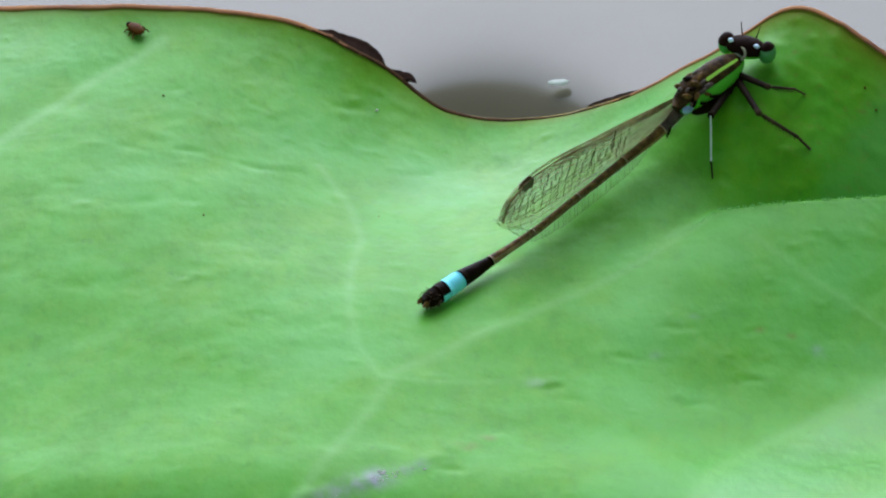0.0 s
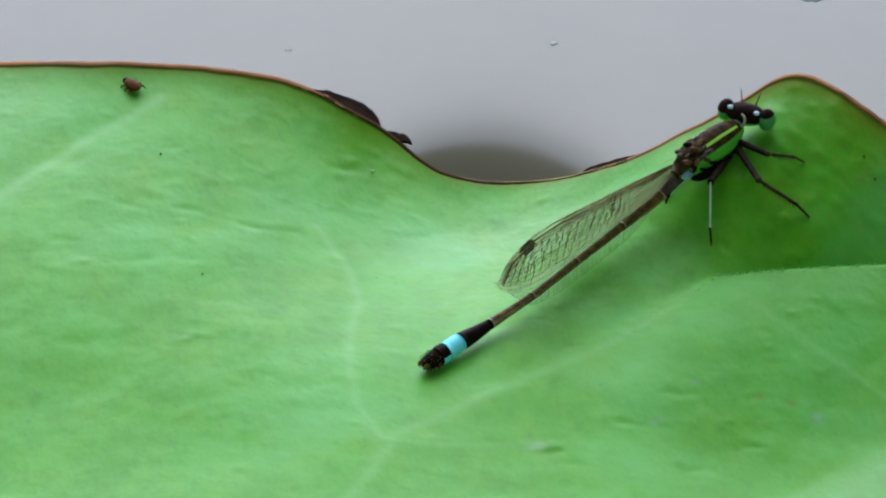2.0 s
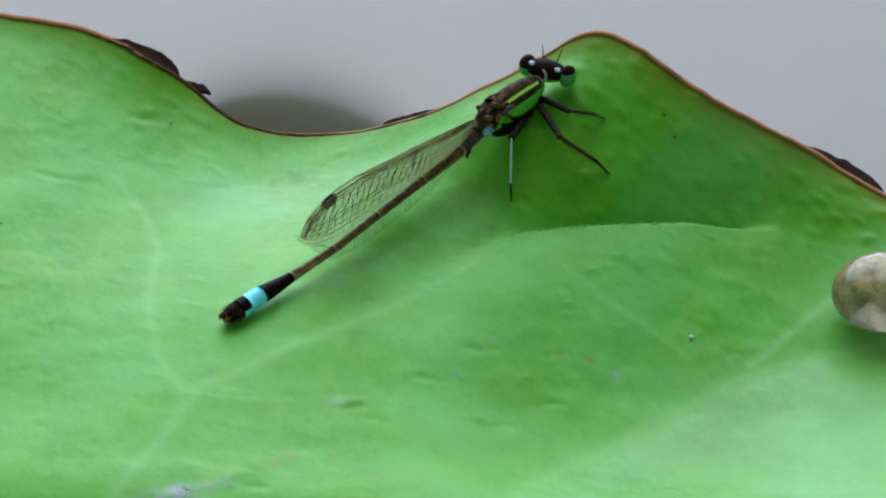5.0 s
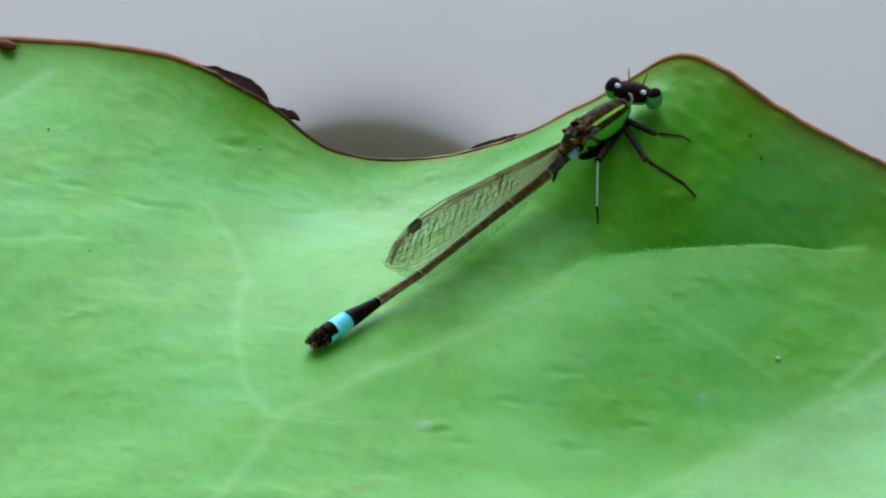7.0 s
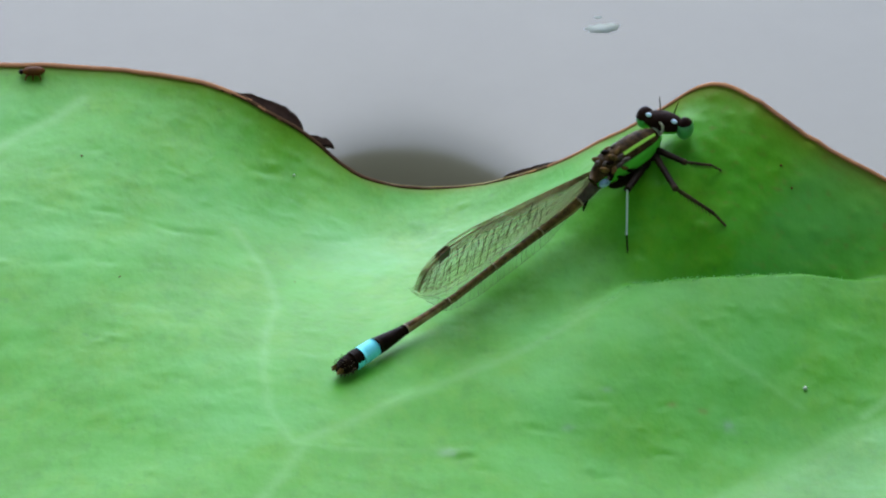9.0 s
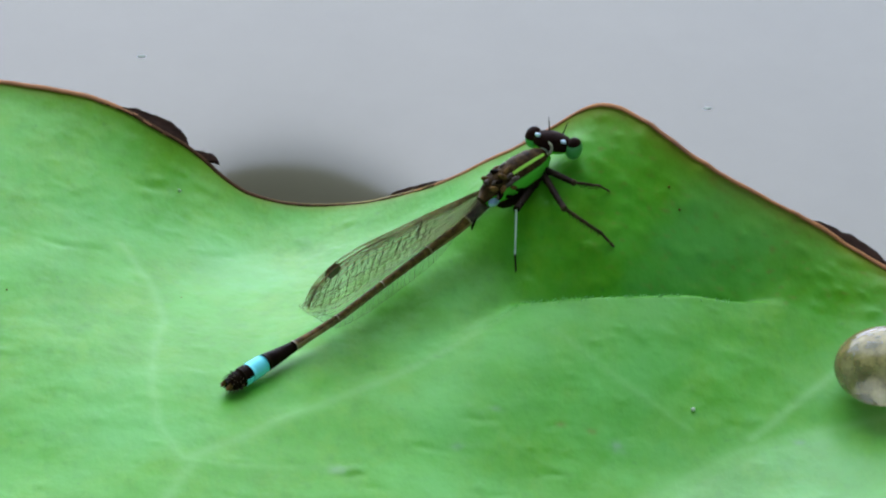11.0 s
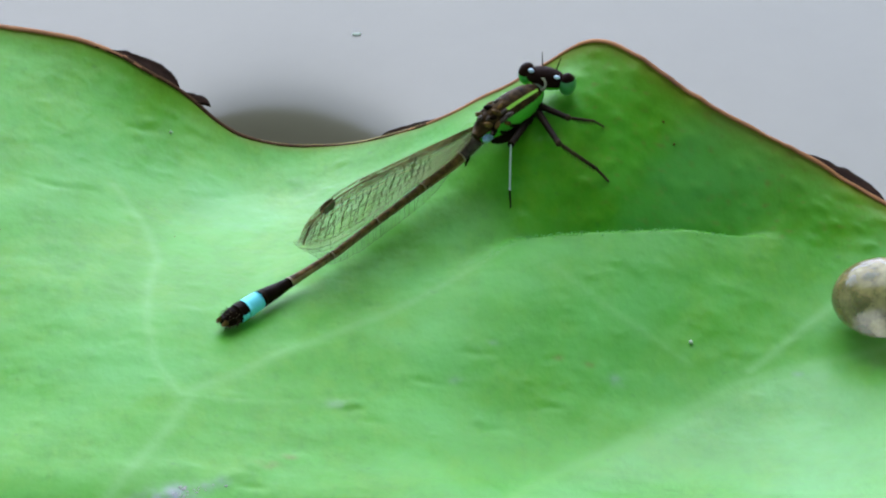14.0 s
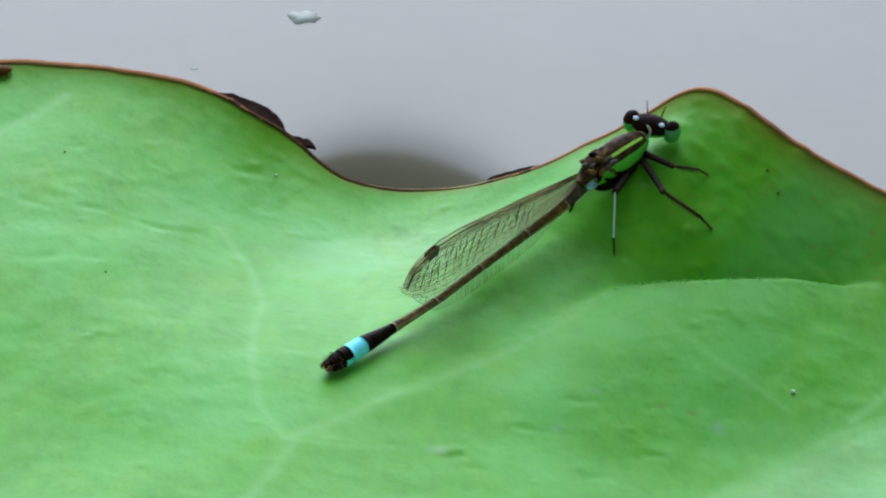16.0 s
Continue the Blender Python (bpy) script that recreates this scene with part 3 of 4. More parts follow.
def build_leaf():
    xs = np.concatenate([np.linspace(-8.7, -4.3, 18, endpoint=False), np.arange(-4.3, 3.8, 0.024), np.linspace(3.8, 8.3, 18)])
    ks = np.concatenate([np.linspace(0, 0.60, 30, endpoint=False), np.linspace(0.60, 1, 330)])
    top_edge = smooth_line(MX, MY, xs, 0.05)
    # fine unevenness of the margin
    top_edge = top_edge + np.array([0.006 * noise.noise((x * 5, 3.0, 0)) for x in xs])
    low_edge = np.minimum(near_edge(xs), top_edge - 0.4)
    X = np.repeat(xs[None], len(ks), 0)
    Y = low_edge + (top_edge - low_edge) * ks[:, None]
    Z = leaf_height(X, Y) + ripple(X, Y) + pimples(X, Y)
    w, h = len(xs), len(ks)
    count = w * h
    top = np.stack([X, Y, Z], -1).reshape(-1, 3)
    under = top - (0, 0, 0.028)
    verts = np.concatenate([top, under]).tolist()
    faces = []
    for r in range(h - 1):
        for c in range(w - 1):
            a = r * w + c
            faces.append((a, a + 1, a + w + 1, a + w))
            faces.append((a + count, a + w + count, a + w + 1 + count, a + 1 + count))
    ring = [c for c in range(w)] + [r * w + w - 1 for r in range(1, h)] + [(h - 1) * w + c for c in range(w - 2, -1, -1)] + [r * w for r in range(h - 2, 0, -1)]
    for a, b in zip(ring, ring[1:] + ring[:1]):
        faces.append((b, a, a + count, b + count))
    me = mesh_of("lily_pad", verts, faces, [LEAF])
    strong = np.zeros(X.shape)
    for width, strength, course in VEINS:
        d, side = away(course, X, Y)
        if course is VEINS[0][2]:
            strength = strength * (1.5 - 0.8 * ramp(X, 0.3, 1.2)) * (1 - 0.92 * ramp(X, 1.75, 2.15))
            width = 0.022 + 0.02 * (1 - ramp(X, 0.0, 1.0))
        strong = np.maximum(strong, strength * np.exp(-(d / width) ** 2) + 0.12 * strength * np.exp(-(d / (4 * width)) ** 2))
    gap = (top_edge - Y)
    near = np.exp(-np.maximum(gap, 0) / (0.035 + 0.045 * ramp(X, 0.8, 1.3) + 0.02 * ramp(-X, 1.6, 2.2)))
    near = np.maximum(near, 0.30 * np.exp(-np.maximum(gap, 0) / 0.16) * ramp(-X, 0.7, 1.2))
    near = np.maximum(near, 0.55 * np.exp(-np.maximum(gap, 0) / 0.13) * ramp(X, 0.9, 1.4))
    # sheen areas set by hand: below this vein, and between notch and wings
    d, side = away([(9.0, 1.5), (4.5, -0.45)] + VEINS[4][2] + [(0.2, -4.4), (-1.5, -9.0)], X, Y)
    sheen = np.maximum(np.where(side > 0, ramp(d, 0, 0.12), 0), 0.45 * np.exp(-((X + 0.55) / 0.7) ** 2 - ((Y - 0.75 - 0.2 * X) / 0.35) ** 2))
    grey, rust = stains(X, Y)
    for name, values in (("vein", strong), ("margin", near), ("sheen", sheen), ("grey_stain", grey), ("rust_stain", rust)):
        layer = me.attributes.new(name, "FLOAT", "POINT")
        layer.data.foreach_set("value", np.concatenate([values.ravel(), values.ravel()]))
    pad = tagged(new("lily_pad", me), "large waxy green lily pad with wavy red-brown edge floating on water", "leaf")
    # the rim along the far margin
    pts, radii = [], []
    for c in range(w):
        x, y = xs[c], top_edge[c]
        pts.append((x, y - 0.012, float(Z[-1, c]) - 0.005))
        radii.append(0.0075 - 0.0010 * float(ramp(x, -1.3, -0.9) * (1 - ramp(x, -0.1, 0.3))) + 0.0030 * float(ramp(-x, 1.3, 2.0)) + 0.0008 * float(ramp(x, 1.1, 1.6)) + 0.002 * noise.noise((x * 4, 9.0, 0)))
    v, f, steps = tube(pts, radii, 8, True, [2.3] * w)
    mats = []
    for k in range(len(f)):
        x = xs[min(k // 8, w - 1)] + 0.55 * noise.noise((k // 8 * 0.31, 2.0 + 0.4 * (k % 8), 0))
        mats.append(1 if -1.62 < x < 0.22 else 0)
    part("rim", mesh_of("rim", v, f, [RIM, RIM_DARK], mats), pad, "thin red-brown rolled rim")
    return pad


def lobe(pad, x0, x1, reach, lean=0.0, drop=0.04, seed=0.0):
    """A withered tongue of the margin, curled out over the water between x0 and x1."""
    n, m = 22, 6
    verts = []
    for i in range(n + 1):
        k = i / n
        x = x0 + (x1 - x0) * k
        y = float(smooth_line(MX, MY, np.array([x]), 0.05)[0])
        z = float(leaf_height(np.array([x]), np.array([y]))[0])
        out = np.interp(k, [0, 0.15, 0.45, 0.72, 0.88, 0.96, 1.0], [0.0, 0.30, 0.78, 1.0, 0.85, 0.5, 0.0]) * reach
        out *= 1 + 0.25 * noise.noise((k * 9, seed, 0))
        for j in range(m + 1):
            q = j / m
            verts.append((x + lean * q * k, y - 0.02 + out * q, z - 0.005 - drop * q * q + 0.008 * noise.noise((k * 6, q * 4, seed))))
    under = [(x, y, z - 0.014) for x, y, z in verts]
    count, wide = len(verts), m + 1
    faces = []
    for i in range(n):
        for j in range(m):
            a = i * wide + j
            faces.append((a, a + wide, a + wide + 1, a + 1))
            faces.append((a + count, a + 1 + count, a + wide + 1 + count, a + wide + count))
    ring = [j for j in range(wide)] + [i * wide + m for i in range(1, n + 1)] + [n * wide + j for j in range(m - 1, -1, -1)] + [i * wide for i in range(n - 1, 0, -1)]
    for a, b in zip(ring, ring[1:] + ring[:1]):
        faces.append((a, b, b + count, a + count))
    part("withered_lobe", mesh_of("withered_lobe", verts + under, faces, [WITHERED]), pad, "withered dark brown edge flap")


# ---- damselfly: s along the body to the head, d to its left, h up ----
FLY_X, FLY_Y, FLY_TURN = 0.0155, -0.3521, 43.115
# the body bends down and back towards its head by this much, from its tail on
SINK, LEAN = 0.0508, 0.034
BACK_S, BACK_D = 1.333 * math.sin(radians(FLY_TURN)), 1.333 * math.cos(radians(FLY_TURN))
SETTLE = Matrix(((1 + BACK_S * LEAN, 0, 0, BACK_S * SINK), (BACK_D * LEAN, 1, 0, BACK_D * SINK), (-LEAN, 0, 1, -SINK), (0, 0, 0, 1)))
UNSETTLE = SETTLE.inverted()
# the abdomen and the wings hang lower than that between tail and thorax
SAG = [(-1.25, 0.0), (-0.85, 0.045), (-0.5, 0.06), (-0.1, 0.09), (0.25, 0.125), (0.5, 0.12), (0.75, 0.07), (0.95, 0.0)]
HUNG = ("abdomen_segment", "tail_band", "tail_segment", "joint_ring", "belly_hook", "forewing", "hindwing", "vein_net", "leading_edge", "wing_spot")
AXIS = [(-1.285, 0.535), (-1.07, 0.545), (-0.99, 0.553), (-0.854, 0.552), (-0.731, 0.557), (-0.588, 0.565), (-0.365, 0.583), (-0.038, 0.645), (0.344, 0.711), (0.599, 0.752), (0.716, 0.79), (0.83, 0.84)]
THICK = [(-1.264, 0.016), (-1.256, 0.028), (-1.235, 0.042), (-1.19, 0.053), (-1.14, 0.058), (-1.07, 0.058), (-0.99, 0.056), (-0.90, 0.049), (-0.76, 0.033), (-0.6, 0.026), (-0.3, 0.0235), (0.1, 0.0245), (0.4, 0.028), (0.65, 0.033), (0.83, 0.042)]


def axis_at(s):
    return (s, 0.0, float(np.interp(s, [a for a, _ in AXIS], [b for _, b in AXIS])))


def thick_at(s):
    return float(np.interp(s, [a for a, _ in THICK], [b for _, b in THICK]))


def segment(fly, name, s0, s1, upper, lower, cut, label=""):
    """One abdomen segment, swollen at its hind joint; upper and lower colours part at the step cut of 24."""
    n = max(4, int((s1 - s0) / 0.03))
    ss = [s0 + (s1 - s0) * k / n for k in range(n + 1)]
    radii = [thick_at(s) * (1 + 0.07 * math.exp(-((s - s0) / 0.02) ** 2) + 0.05 * math.exp(-((s - s1) / 0.02) ** 2)) for s in ss]
    radii[0] *= 0.93
    radii[-1] *= 0.93
    v, f, steps = tube([axis_at(s) for s in ss], radii, 24)
    mats = [0 if min(j, 23 - j) < cut else 1 for j in steps]
    return part(name, mesh_of(name, v, f, [upper, lower], mats), fly, label)


def joint_ring(fly, s):
    r = thick_at(s)
    v, f, steps = tube([axis_at(s - 0.004), axis_at(s), axis_at(s + 0.004)], [r * 1.0, r * 1.07, r * 1.0], 20)
    part("joint_ring", mesh_of("joint_ring", v, f, [CREAM]), fly, "pale tan joint ring")


WING_S = [0.80, 0.70, 0.55, 0.30, 0.0, -0.2, -0.36, -0.46, -0.54, -0.595, -0.630, -0.648]
WING_TOP = [0.935, 0.948, 0.962, 0.982, 0.999, 1.010, 0.998, 0.972, 0.935, 0.895, 0.845, 0.785]
WING_LOW = [0.90, 0.825, 0.75, 0.700, 0.640, 0.610, 0.610, 0.628, 0.66, 0.70, 0.74, 0.78]


def wing(fly, name, side, shift, lower, lean, seed, front=False, hang=0.0):
    """A folded wing: membrane, veins and the dark cell near its tip."""
    rng = random.Random(seed)

    def place(s, w):
        """A place at s along the body, w from the leading (0) to the trailing edge (1)."""
        a = float(np.interp(-s, [-q for q in WING_S], WING_TOP))
        b = float(np.interp(-s, [-q for q in WING_S], WING_LOW))
        b -= hang * float(ramp(s, -0.60, -0.45) * (1 - ramp(s, 0.35, 0.65)))
        h = a + (b - a) * w
        grow = min(1.0, (0.8 - s) / 0.5)
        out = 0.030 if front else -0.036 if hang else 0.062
        d = side * (0.008 + 0.012 * grow * lean) * (1 - 0.7 * w) + out * w * grow + 0.002 * math.sin(w * 16)
        return (s + shift * grow, d, h - lower * grow)

    n, m = 48, 10
    span = [0.80 + (-0.647 - 0.80) * (1 - (1 - k / n) ** 1.5) for k in range(n + 1)]
    verts = [place(s, j / m) for s in span for j in range(m + 1)]
    faces = [(i * (m + 1) + j, (i + 1) * (m + 1) + j, (i + 1) * (m + 1) + j + 1, i * (m + 1) + j + 1) for i in range(n) for j in range(m)]
    blade = part(name, mesh_of(name, verts, faces, [MEMBRANE_CLEAR if front else MEMBRANE_SHADED if hang else MEMBRANE]), fly, "clear folded wing with a fine dark vein net")
    layer = blade.data.attributes.new("haze", "FLOAT", "POINT")
    layer.data.foreach_set("value", [0.0 if hang else float(1.4 * ramp(s, -0.40, 0.55)) for s in span for j in range(m + 1)])
    # lengthwise veins: a close bundle along the leading edge, then wide rows
    lines = [0.0, 0.05, 0.10, 0.17, 0.36, 0.56, 0.78, 1.0]
    pieces, amber = [], []
    for k, w in enumerate(lines):
        ends = len(span) if k in (0, len(lines) - 1) else int(len(span) * (0.97 - 0.05 * abs(w - 0.4)))
        if k == 1:
            ends = int(len(span) * 0.55)
        thick = (0.0030, 0.0022, 0.0030, 0.0018, 0.0012, 0.0018, 0.0012, 0.0009)[k]
        pts = [place(s, w + (0.012 * math.sin(s * 23 + k) if 0 < k < len(lines) - 1 else 0)) for s in span[:ends]]
        (amber if k < 4 else pieces).append(tube(pts, [thick] * len(pts), 4, False))
    for k in range(1 if front else 3, len(lines) - (1 if hang else 2)):
        s = 0.50 - 0.1 * k / 7
        while s > -0.60:
            s -= (0.034 if hang and k > 5 else 0.085 if k < 3 or not front else 0.060) * rng.uniform(0.8, 1.25)
            if s < -0.60:
                break
            thick = 0.0027 if 3 <= k <= 4 and front else 0.0018 if front else 0.0010
            slant = -0.012 + rng.uniform(-0.008, 0.008)
            pts = [place(s, lines[k]), place(s + slant * 0.6, lines[k] * 0.5 + lines[k + 1] * 0.5), place(s + slant, lines[k + 1])]
            pieces.append(tube(pts, [thick, thick * 0.85, thick], 3, False))
    if front:
        # the node: a short stout bar where the leading veins meet
        pieces.append(tube([place(0.27, 0.0), place(0.262, 0.25), place(0.25, 0.5)], [0.0036, 0.0030, 0.0016], 5))
        pieces.append(tube([place(0.10, 0.23), place(0.085, 0.45), place(0.09, 0.7)], [0.0028, 0.0022, 0.0012], 5))
    v, f = joined(pieces)
    part("vein_net", mesh_of("vein_net", v, f, [VEIN]), blade, "dark brown vein net")
    v, f = joined(amber)
    part("leading_edge", mesh_of("leading_edge", v, f, [VEIN_AMBER]), blade, "amber-brown bundle of leading veins")
    cell = []
    for out in (-0.004, 0.004):
        for s, w in ((-0.398, 0.005), (-0.468, 0.01), (-0.478, 0.115), (-0.408, 0.11)):
            a = place(s, w)
            cell.append((a[0], a[1] + out, a[2]))
    box = [(0, 1, 2, 3), (7, 6, 5, 4), (0, 4, 5, 1), (1, 5, 6, 2), (2, 6, 7, 3), (3, 7, 4, 0)]
    part("wing_spot", mesh_of("wing_spot", cell, box, [STIGMA], smooth=False), blade, "dark brown cell near the wing tip")


def leg(fly, name, points, thick, mats, label=""):
    """femur, tibia and tarsus along four points, each a tapered tube; fine spines on the tibia."""
    limb, spines = None, []
    names = ("femur", "tibia", "tarsus")
    for k in range(3):
        a, b = Vector(points[k]), Vector(points[k + 1])
        ss = [0, 0.15, 0.5, 0.85, 1]
        radii = [thick[k] * q for q in (0.85, 1.0, 0.95, 0.85, 0.9)]
        v, f, _ = tube([a.lerp(b, q) for q in ss], radii, 8)
        pieces = [(v, f)]
        if k == 2:
            pieces.append(tube([b, b + (b - a).normalized() * 0.012 + Vector((0, 0.006, -0.004))], [thick[k] * 0.8, thick[k] * 0.3], 5))
        if k and mats[k] is not LEG_PALE:
            pieces.append(ball(a, (thick[k - 1] * 0.95,) * 3, None, 6, 8))
        if k < 2 and mats[k] is not LEG_PALE:
            # two rows of stiff spines
            along = (b - a).normalized()
            aside = along.cross(Vector((0, 0, 1))).normalized()
            for i in range(9 if k else 5):
                root = a.lerp(b, (i + 1) / (10.5 if k else 6.5))
                reach = (0.050 if k else 0.026) * (1 - 0.3 * abs(i / 9 - 0.4))
                for way in (-1, 1):
                    tip = root + (aside * way * 0.75 + along * 0.55 + Vector((0, 0, -0.25))) * reach
                    spines.append(tube([root, tip], [0.0042, 0.0016], 4, False))
        v, f = joined(pieces)
        if k == 0:
            limb = part(name, mesh_of(name, v, f, [mats[k]]), fly, label)
        else:
            part(names[k], mesh_of(names[k], v, f, [mats[k]]), limb)
    if spines:
        v, f = joined(spines)
        tagged(part("spine_fringe", mesh_of("spine_fringe", v, f, [SHIN]), limb), kind="stuff")


def foot(s, d, up=0.008):
    """A place on or just over the leaf beside the body."""
    a = radians(FLY_TURN)
    x, y = FLY_X + s * math.cos(a) - d * math.sin(a), FLY_Y + s * math.sin(a) + d * math.cos(a)
    return tuple(UNSETTLE @ Vector((s, d, on_leaf(x, y) + up)))


def held(s, d, h):
    """A place beside the body that stays clear of the leaf."""
    low = SETTLE @ Vector(foot(s, d, 0.016))
    return tuple(UNSETTLE @ Vector((s, d, max(low.z, h))))


def build_damselfly():
    fly = new("damselfly")
    fly.matrix_basis = pose(FLY_X * CM, FLY_Y * CM, 0, 0, 0, FLY_TURN)
    tagged(fly, "slender damselfly with turquoise tail band, green thorax and clear folded wings", "damselfly")
    # abdomen, from the tail
    segment(fly, "tail_segment", -1.258, -1.150, BLACK, BROWN, 8, "black and dark brown tail segment")
    segment(fly, "tail_segment", -1.147, -1.092, BLACK, BLUE, 5, "black and turquoise tail segment")
    segment(fly, "tail_band", -1.089, -0.975, BLUE, BLUE, 20, "turquoise tail band")
    segment(fly, "abdomen_segment", -0.970, -0.740, BLACK, BROWN, 9, "black abdomen segment")
    segment(fly, "abdomen_segment", -0.728, -0.405, BROWN, TAN, 3)
    segment(fly, "abdomen_segment", -0.395, -0.040, BROWN, TAN, 4)
    segment(fly, "abdomen_segment", -0.030, 0.340, BROWN, TAN, 5)
    segment(fly, "abdomen_segment", 0.350, 0.660, BROWN, TAN, 5)
    segment(fly, "abdomen_segment", 0.670, 0.850, HINGE, PALE, 7, "grey-brown abdomen segment")
    for s in (-0.734, -0.400, -0.035, 0.345, 0.665):
        joint_ring(fly, s)
    for d in (-0.024, 0.024):
        h = axis_at(-1.28)[2] + 0.010
        v, f, _ = tube([(-1.246, d, h), (-1.268, d * 1.1, h - 0.004), (-1.280, d * 0.9, h - 0.012)], [0.016, 0.014, 0.006], 8)
        part("tail_clasper", mesh_of("tail_clasper", v, f, [BROWN]), fly)
    rng = random.Random(8)
    hairs = []
    for k in range(70):
        s, a = rng.uniform(-1.258, -1.16), rng.uniform(0, 2 * math.pi)
        r, h = thick_at(s) * 0.97, axis_at(s)[2]
        root = Vector((s, r * math.sin(a), h + r * math.cos(a)))
        hairs.append(tube([root, root + Vector((-0.016, 0.014 * math.sin(a), 0.014 * math.cos(a))) * rng.uniform(0.6, 1.3)], [0.0026, 0.0010], 4, False))
    v, f = joined(hairs)
    tagged(part("tail_hairs", mesh_of("tail_hairs", v, f, [SHIN]), fly, "short brown hairs on the tail tip"), kind="stuff")
    # thorax: a barrel with lengthwise stripes
    ss = [0.79, 0.83, 0.90, 1.00, 1.10, 1.20, 1.28, 1.325]
    hh = [0.845, 0.865, 0.885, 0.902, 0.912, 0.920, 0.930, 0.945]
    rr = [0.045, 0.076, 0.104, 0.118, 0.120, 0.110, 0.084, 0.050]
    v, f, steps = tube([(s, 0, h) for s, h in zip(ss, hh)], rr, 96, True, [0.8] * len(ss))
    mats = []
    for k, j in enumerate(steps):
        a = min(j, 95 - j) * 3.75
        ring = k // 96
        stripe = 1 if 3 <= ring <= 5 else 0
        mats.append(stripe if 31 < a < 43 else 0 if a < 64 else 2 if a < 112 else 0)
    thorax = part("thorax", mesh_of("thorax", v, f, [DORSUM, LIME, GREEN], mats), fly, "black thorax with lime stripe and green flank")
    for side in (-1, 1):
        for s0, long in ((0.90, 0.09), (0.98, 0.11)):
            v, f, _ = tube([(s0, side * 0.099, 0.885 + (s0 - 0.9) * 0.1), (s0 + 0.5 * long, side * 0.103, 0.862 + (s0 - 0.9) * 0.1), (s0 + long, side * 0.092, 0.838 + (s0 - 0.9) * 0.1)], [0.010, 0.011, 0.003], 6)
            part("flank_stripe", mesh_of("flank_stripe", v, f, [BLACK]), thorax, "short black flank stripe")
    rng = random.Random(5)
    for k in range(18):
        s = 0.85 + 0.13 * (k % 6) / 5 + rng.uniform(-0.01, 0.01)
        a = radians((-25, 25, 62)[k // 6] + rng.uniform(-14, 14))
        out = 0.082 + 0.03 * min(1, (s - 0.84) / 0.1)
        d, h = -0.9 * out * math.sin(a), 0.893 + (s - 0.95) * 0.2 + out * math.cos(a)
        r = rng.uniform(0.030, 0.050)
        v, f, _ = ball((s, d, h), (r, r * 0.42, r * 0.40), Euler((rng.uniform(-0.6, 0.6), rng.uniform(-0.6, 0.6), rng.uniform(-0.6, 0.6))).to_matrix(), 7, 10)
        part("wing_hinge", mesh_of("wing_hinge", v, f, [(HINGE, BROWN, HINGE, BLACK, BROWN)[k % 5]]), thorax)
    v, f, _ = ball((0.825, -0.062, 0.862), (0.044, 0.024, 0.026), None, 8, 12)
    part("side_spot", mesh_of("side_spot", v, f, [BLUE_GREY]), fly, "pale blue spot behind the thorax")
    # neck and collar
    v, f, _ = tube([(1.30, 0, 0.955), (1.345, 0, 0.985), (1.385, 0, 1.00)], [0.045, 0.036, 0.026], 16)
    part("neck", mesh_of("neck", v, f, [PALE]), fly, "pale grey-green collar")
    v, f, _ = tube([(1.325, -0.045, 0.985), (1.332, 0, 1.022), (1.325, 0.045, 0.985)], [0.011] * 3, 8)
    part("collar_ridge", mesh_of("collar_ridge", v, f, [LEG_PALE]), fly)
    around = [2 * math.pi * k / 20 for k in range(21)]
    v, f, _ = tube([(1.312 + 0.016 * math.sin(q), -0.020 + 0.040 * math.cos(q), 1.005 + 0.034 * math.sin(q)) for q in around], [0.0085] * 21, 8)
    part("collar_ring", mesh_of("collar_ring", v, f, [COLLAR]), fly, "golden-grey ring behind the head")
    for side in (-1, 1):
        for s in (1.09, 1.17, 1.25):
            v, f, _ = ball((s, side * 0.05, 0.805 + (s - 1.09) * 0.22), (0.042, 0.036, 0.056))
            part("leg_base", mesh_of("leg_base", v, f, [LEG]), fly)
    # black underside, which also stands in for the dark shadow below the flank
    v, f, _ = ball((1.02, -0.042, 0.806), (0.150, 0.056, 0.056), None, 10, 16)
    part("belly", mesh_of("belly", v, f, [BLACK]), thorax, "black underside of the thorax with the shadow below it")
    # head, turned a little to its left
    turn = Euler((0, 0, radians(20))).to_matrix()
    mid = Vector((1.383, 0.0, 1.005))

    def on_head(x, y, z):
        return mid + turn @ Vector((x, y, z))

    v, f, up = ball(mid, (0.080, 0.135, 0.066), turn, 14, 24)
    head = part("head", mesh_of("head", v, f, [HEAD, GREEN], [0 if q > -0.25 else 1 for q in up]), fly, "broad dark brown head with green face")
    for side in (-1, 1):
        v, f, up = ball(on_head(0.012, side * 0.134, -0.012), (0.064, 0.053, 0.071), turn, 16, 20)
        part("eye", mesh_of("eye", v, f, [HEAD, EYE_GREEN], [0 if q > (0.62 if side < 0 else 0.15) else 1 for q in up]), head, "round eye, dark brown above and green below")
        v, f, _ = ball(on_head(-0.034, side * 0.086, 0.050), (0.013, 0.019, 0.014), turn, 8, 10)
        part("head_spot", mesh_of("head_spot", v, f, [SPOT]), head, "small pale blue spot behind the eye")
        pts = [on_head(0.045, side * 0.045, 0.045), on_head(0.060, side * 0.055, 0.085), on_head(0.075, side * 0.065, 0.125)]
        v, f, _ = tube(pts, [0.005, 0.0035, 0.0015], 6)
        part("antenna", mesh_of("antenna", v, f, [BLACK]), head)
    v, f, _ = ball(on_head(0.058, 0, -0.02), (0.022, 0.05, 0.03), turn)
    part("face", mesh_of("face", v, f, [GREEN]), head, "green face plate")
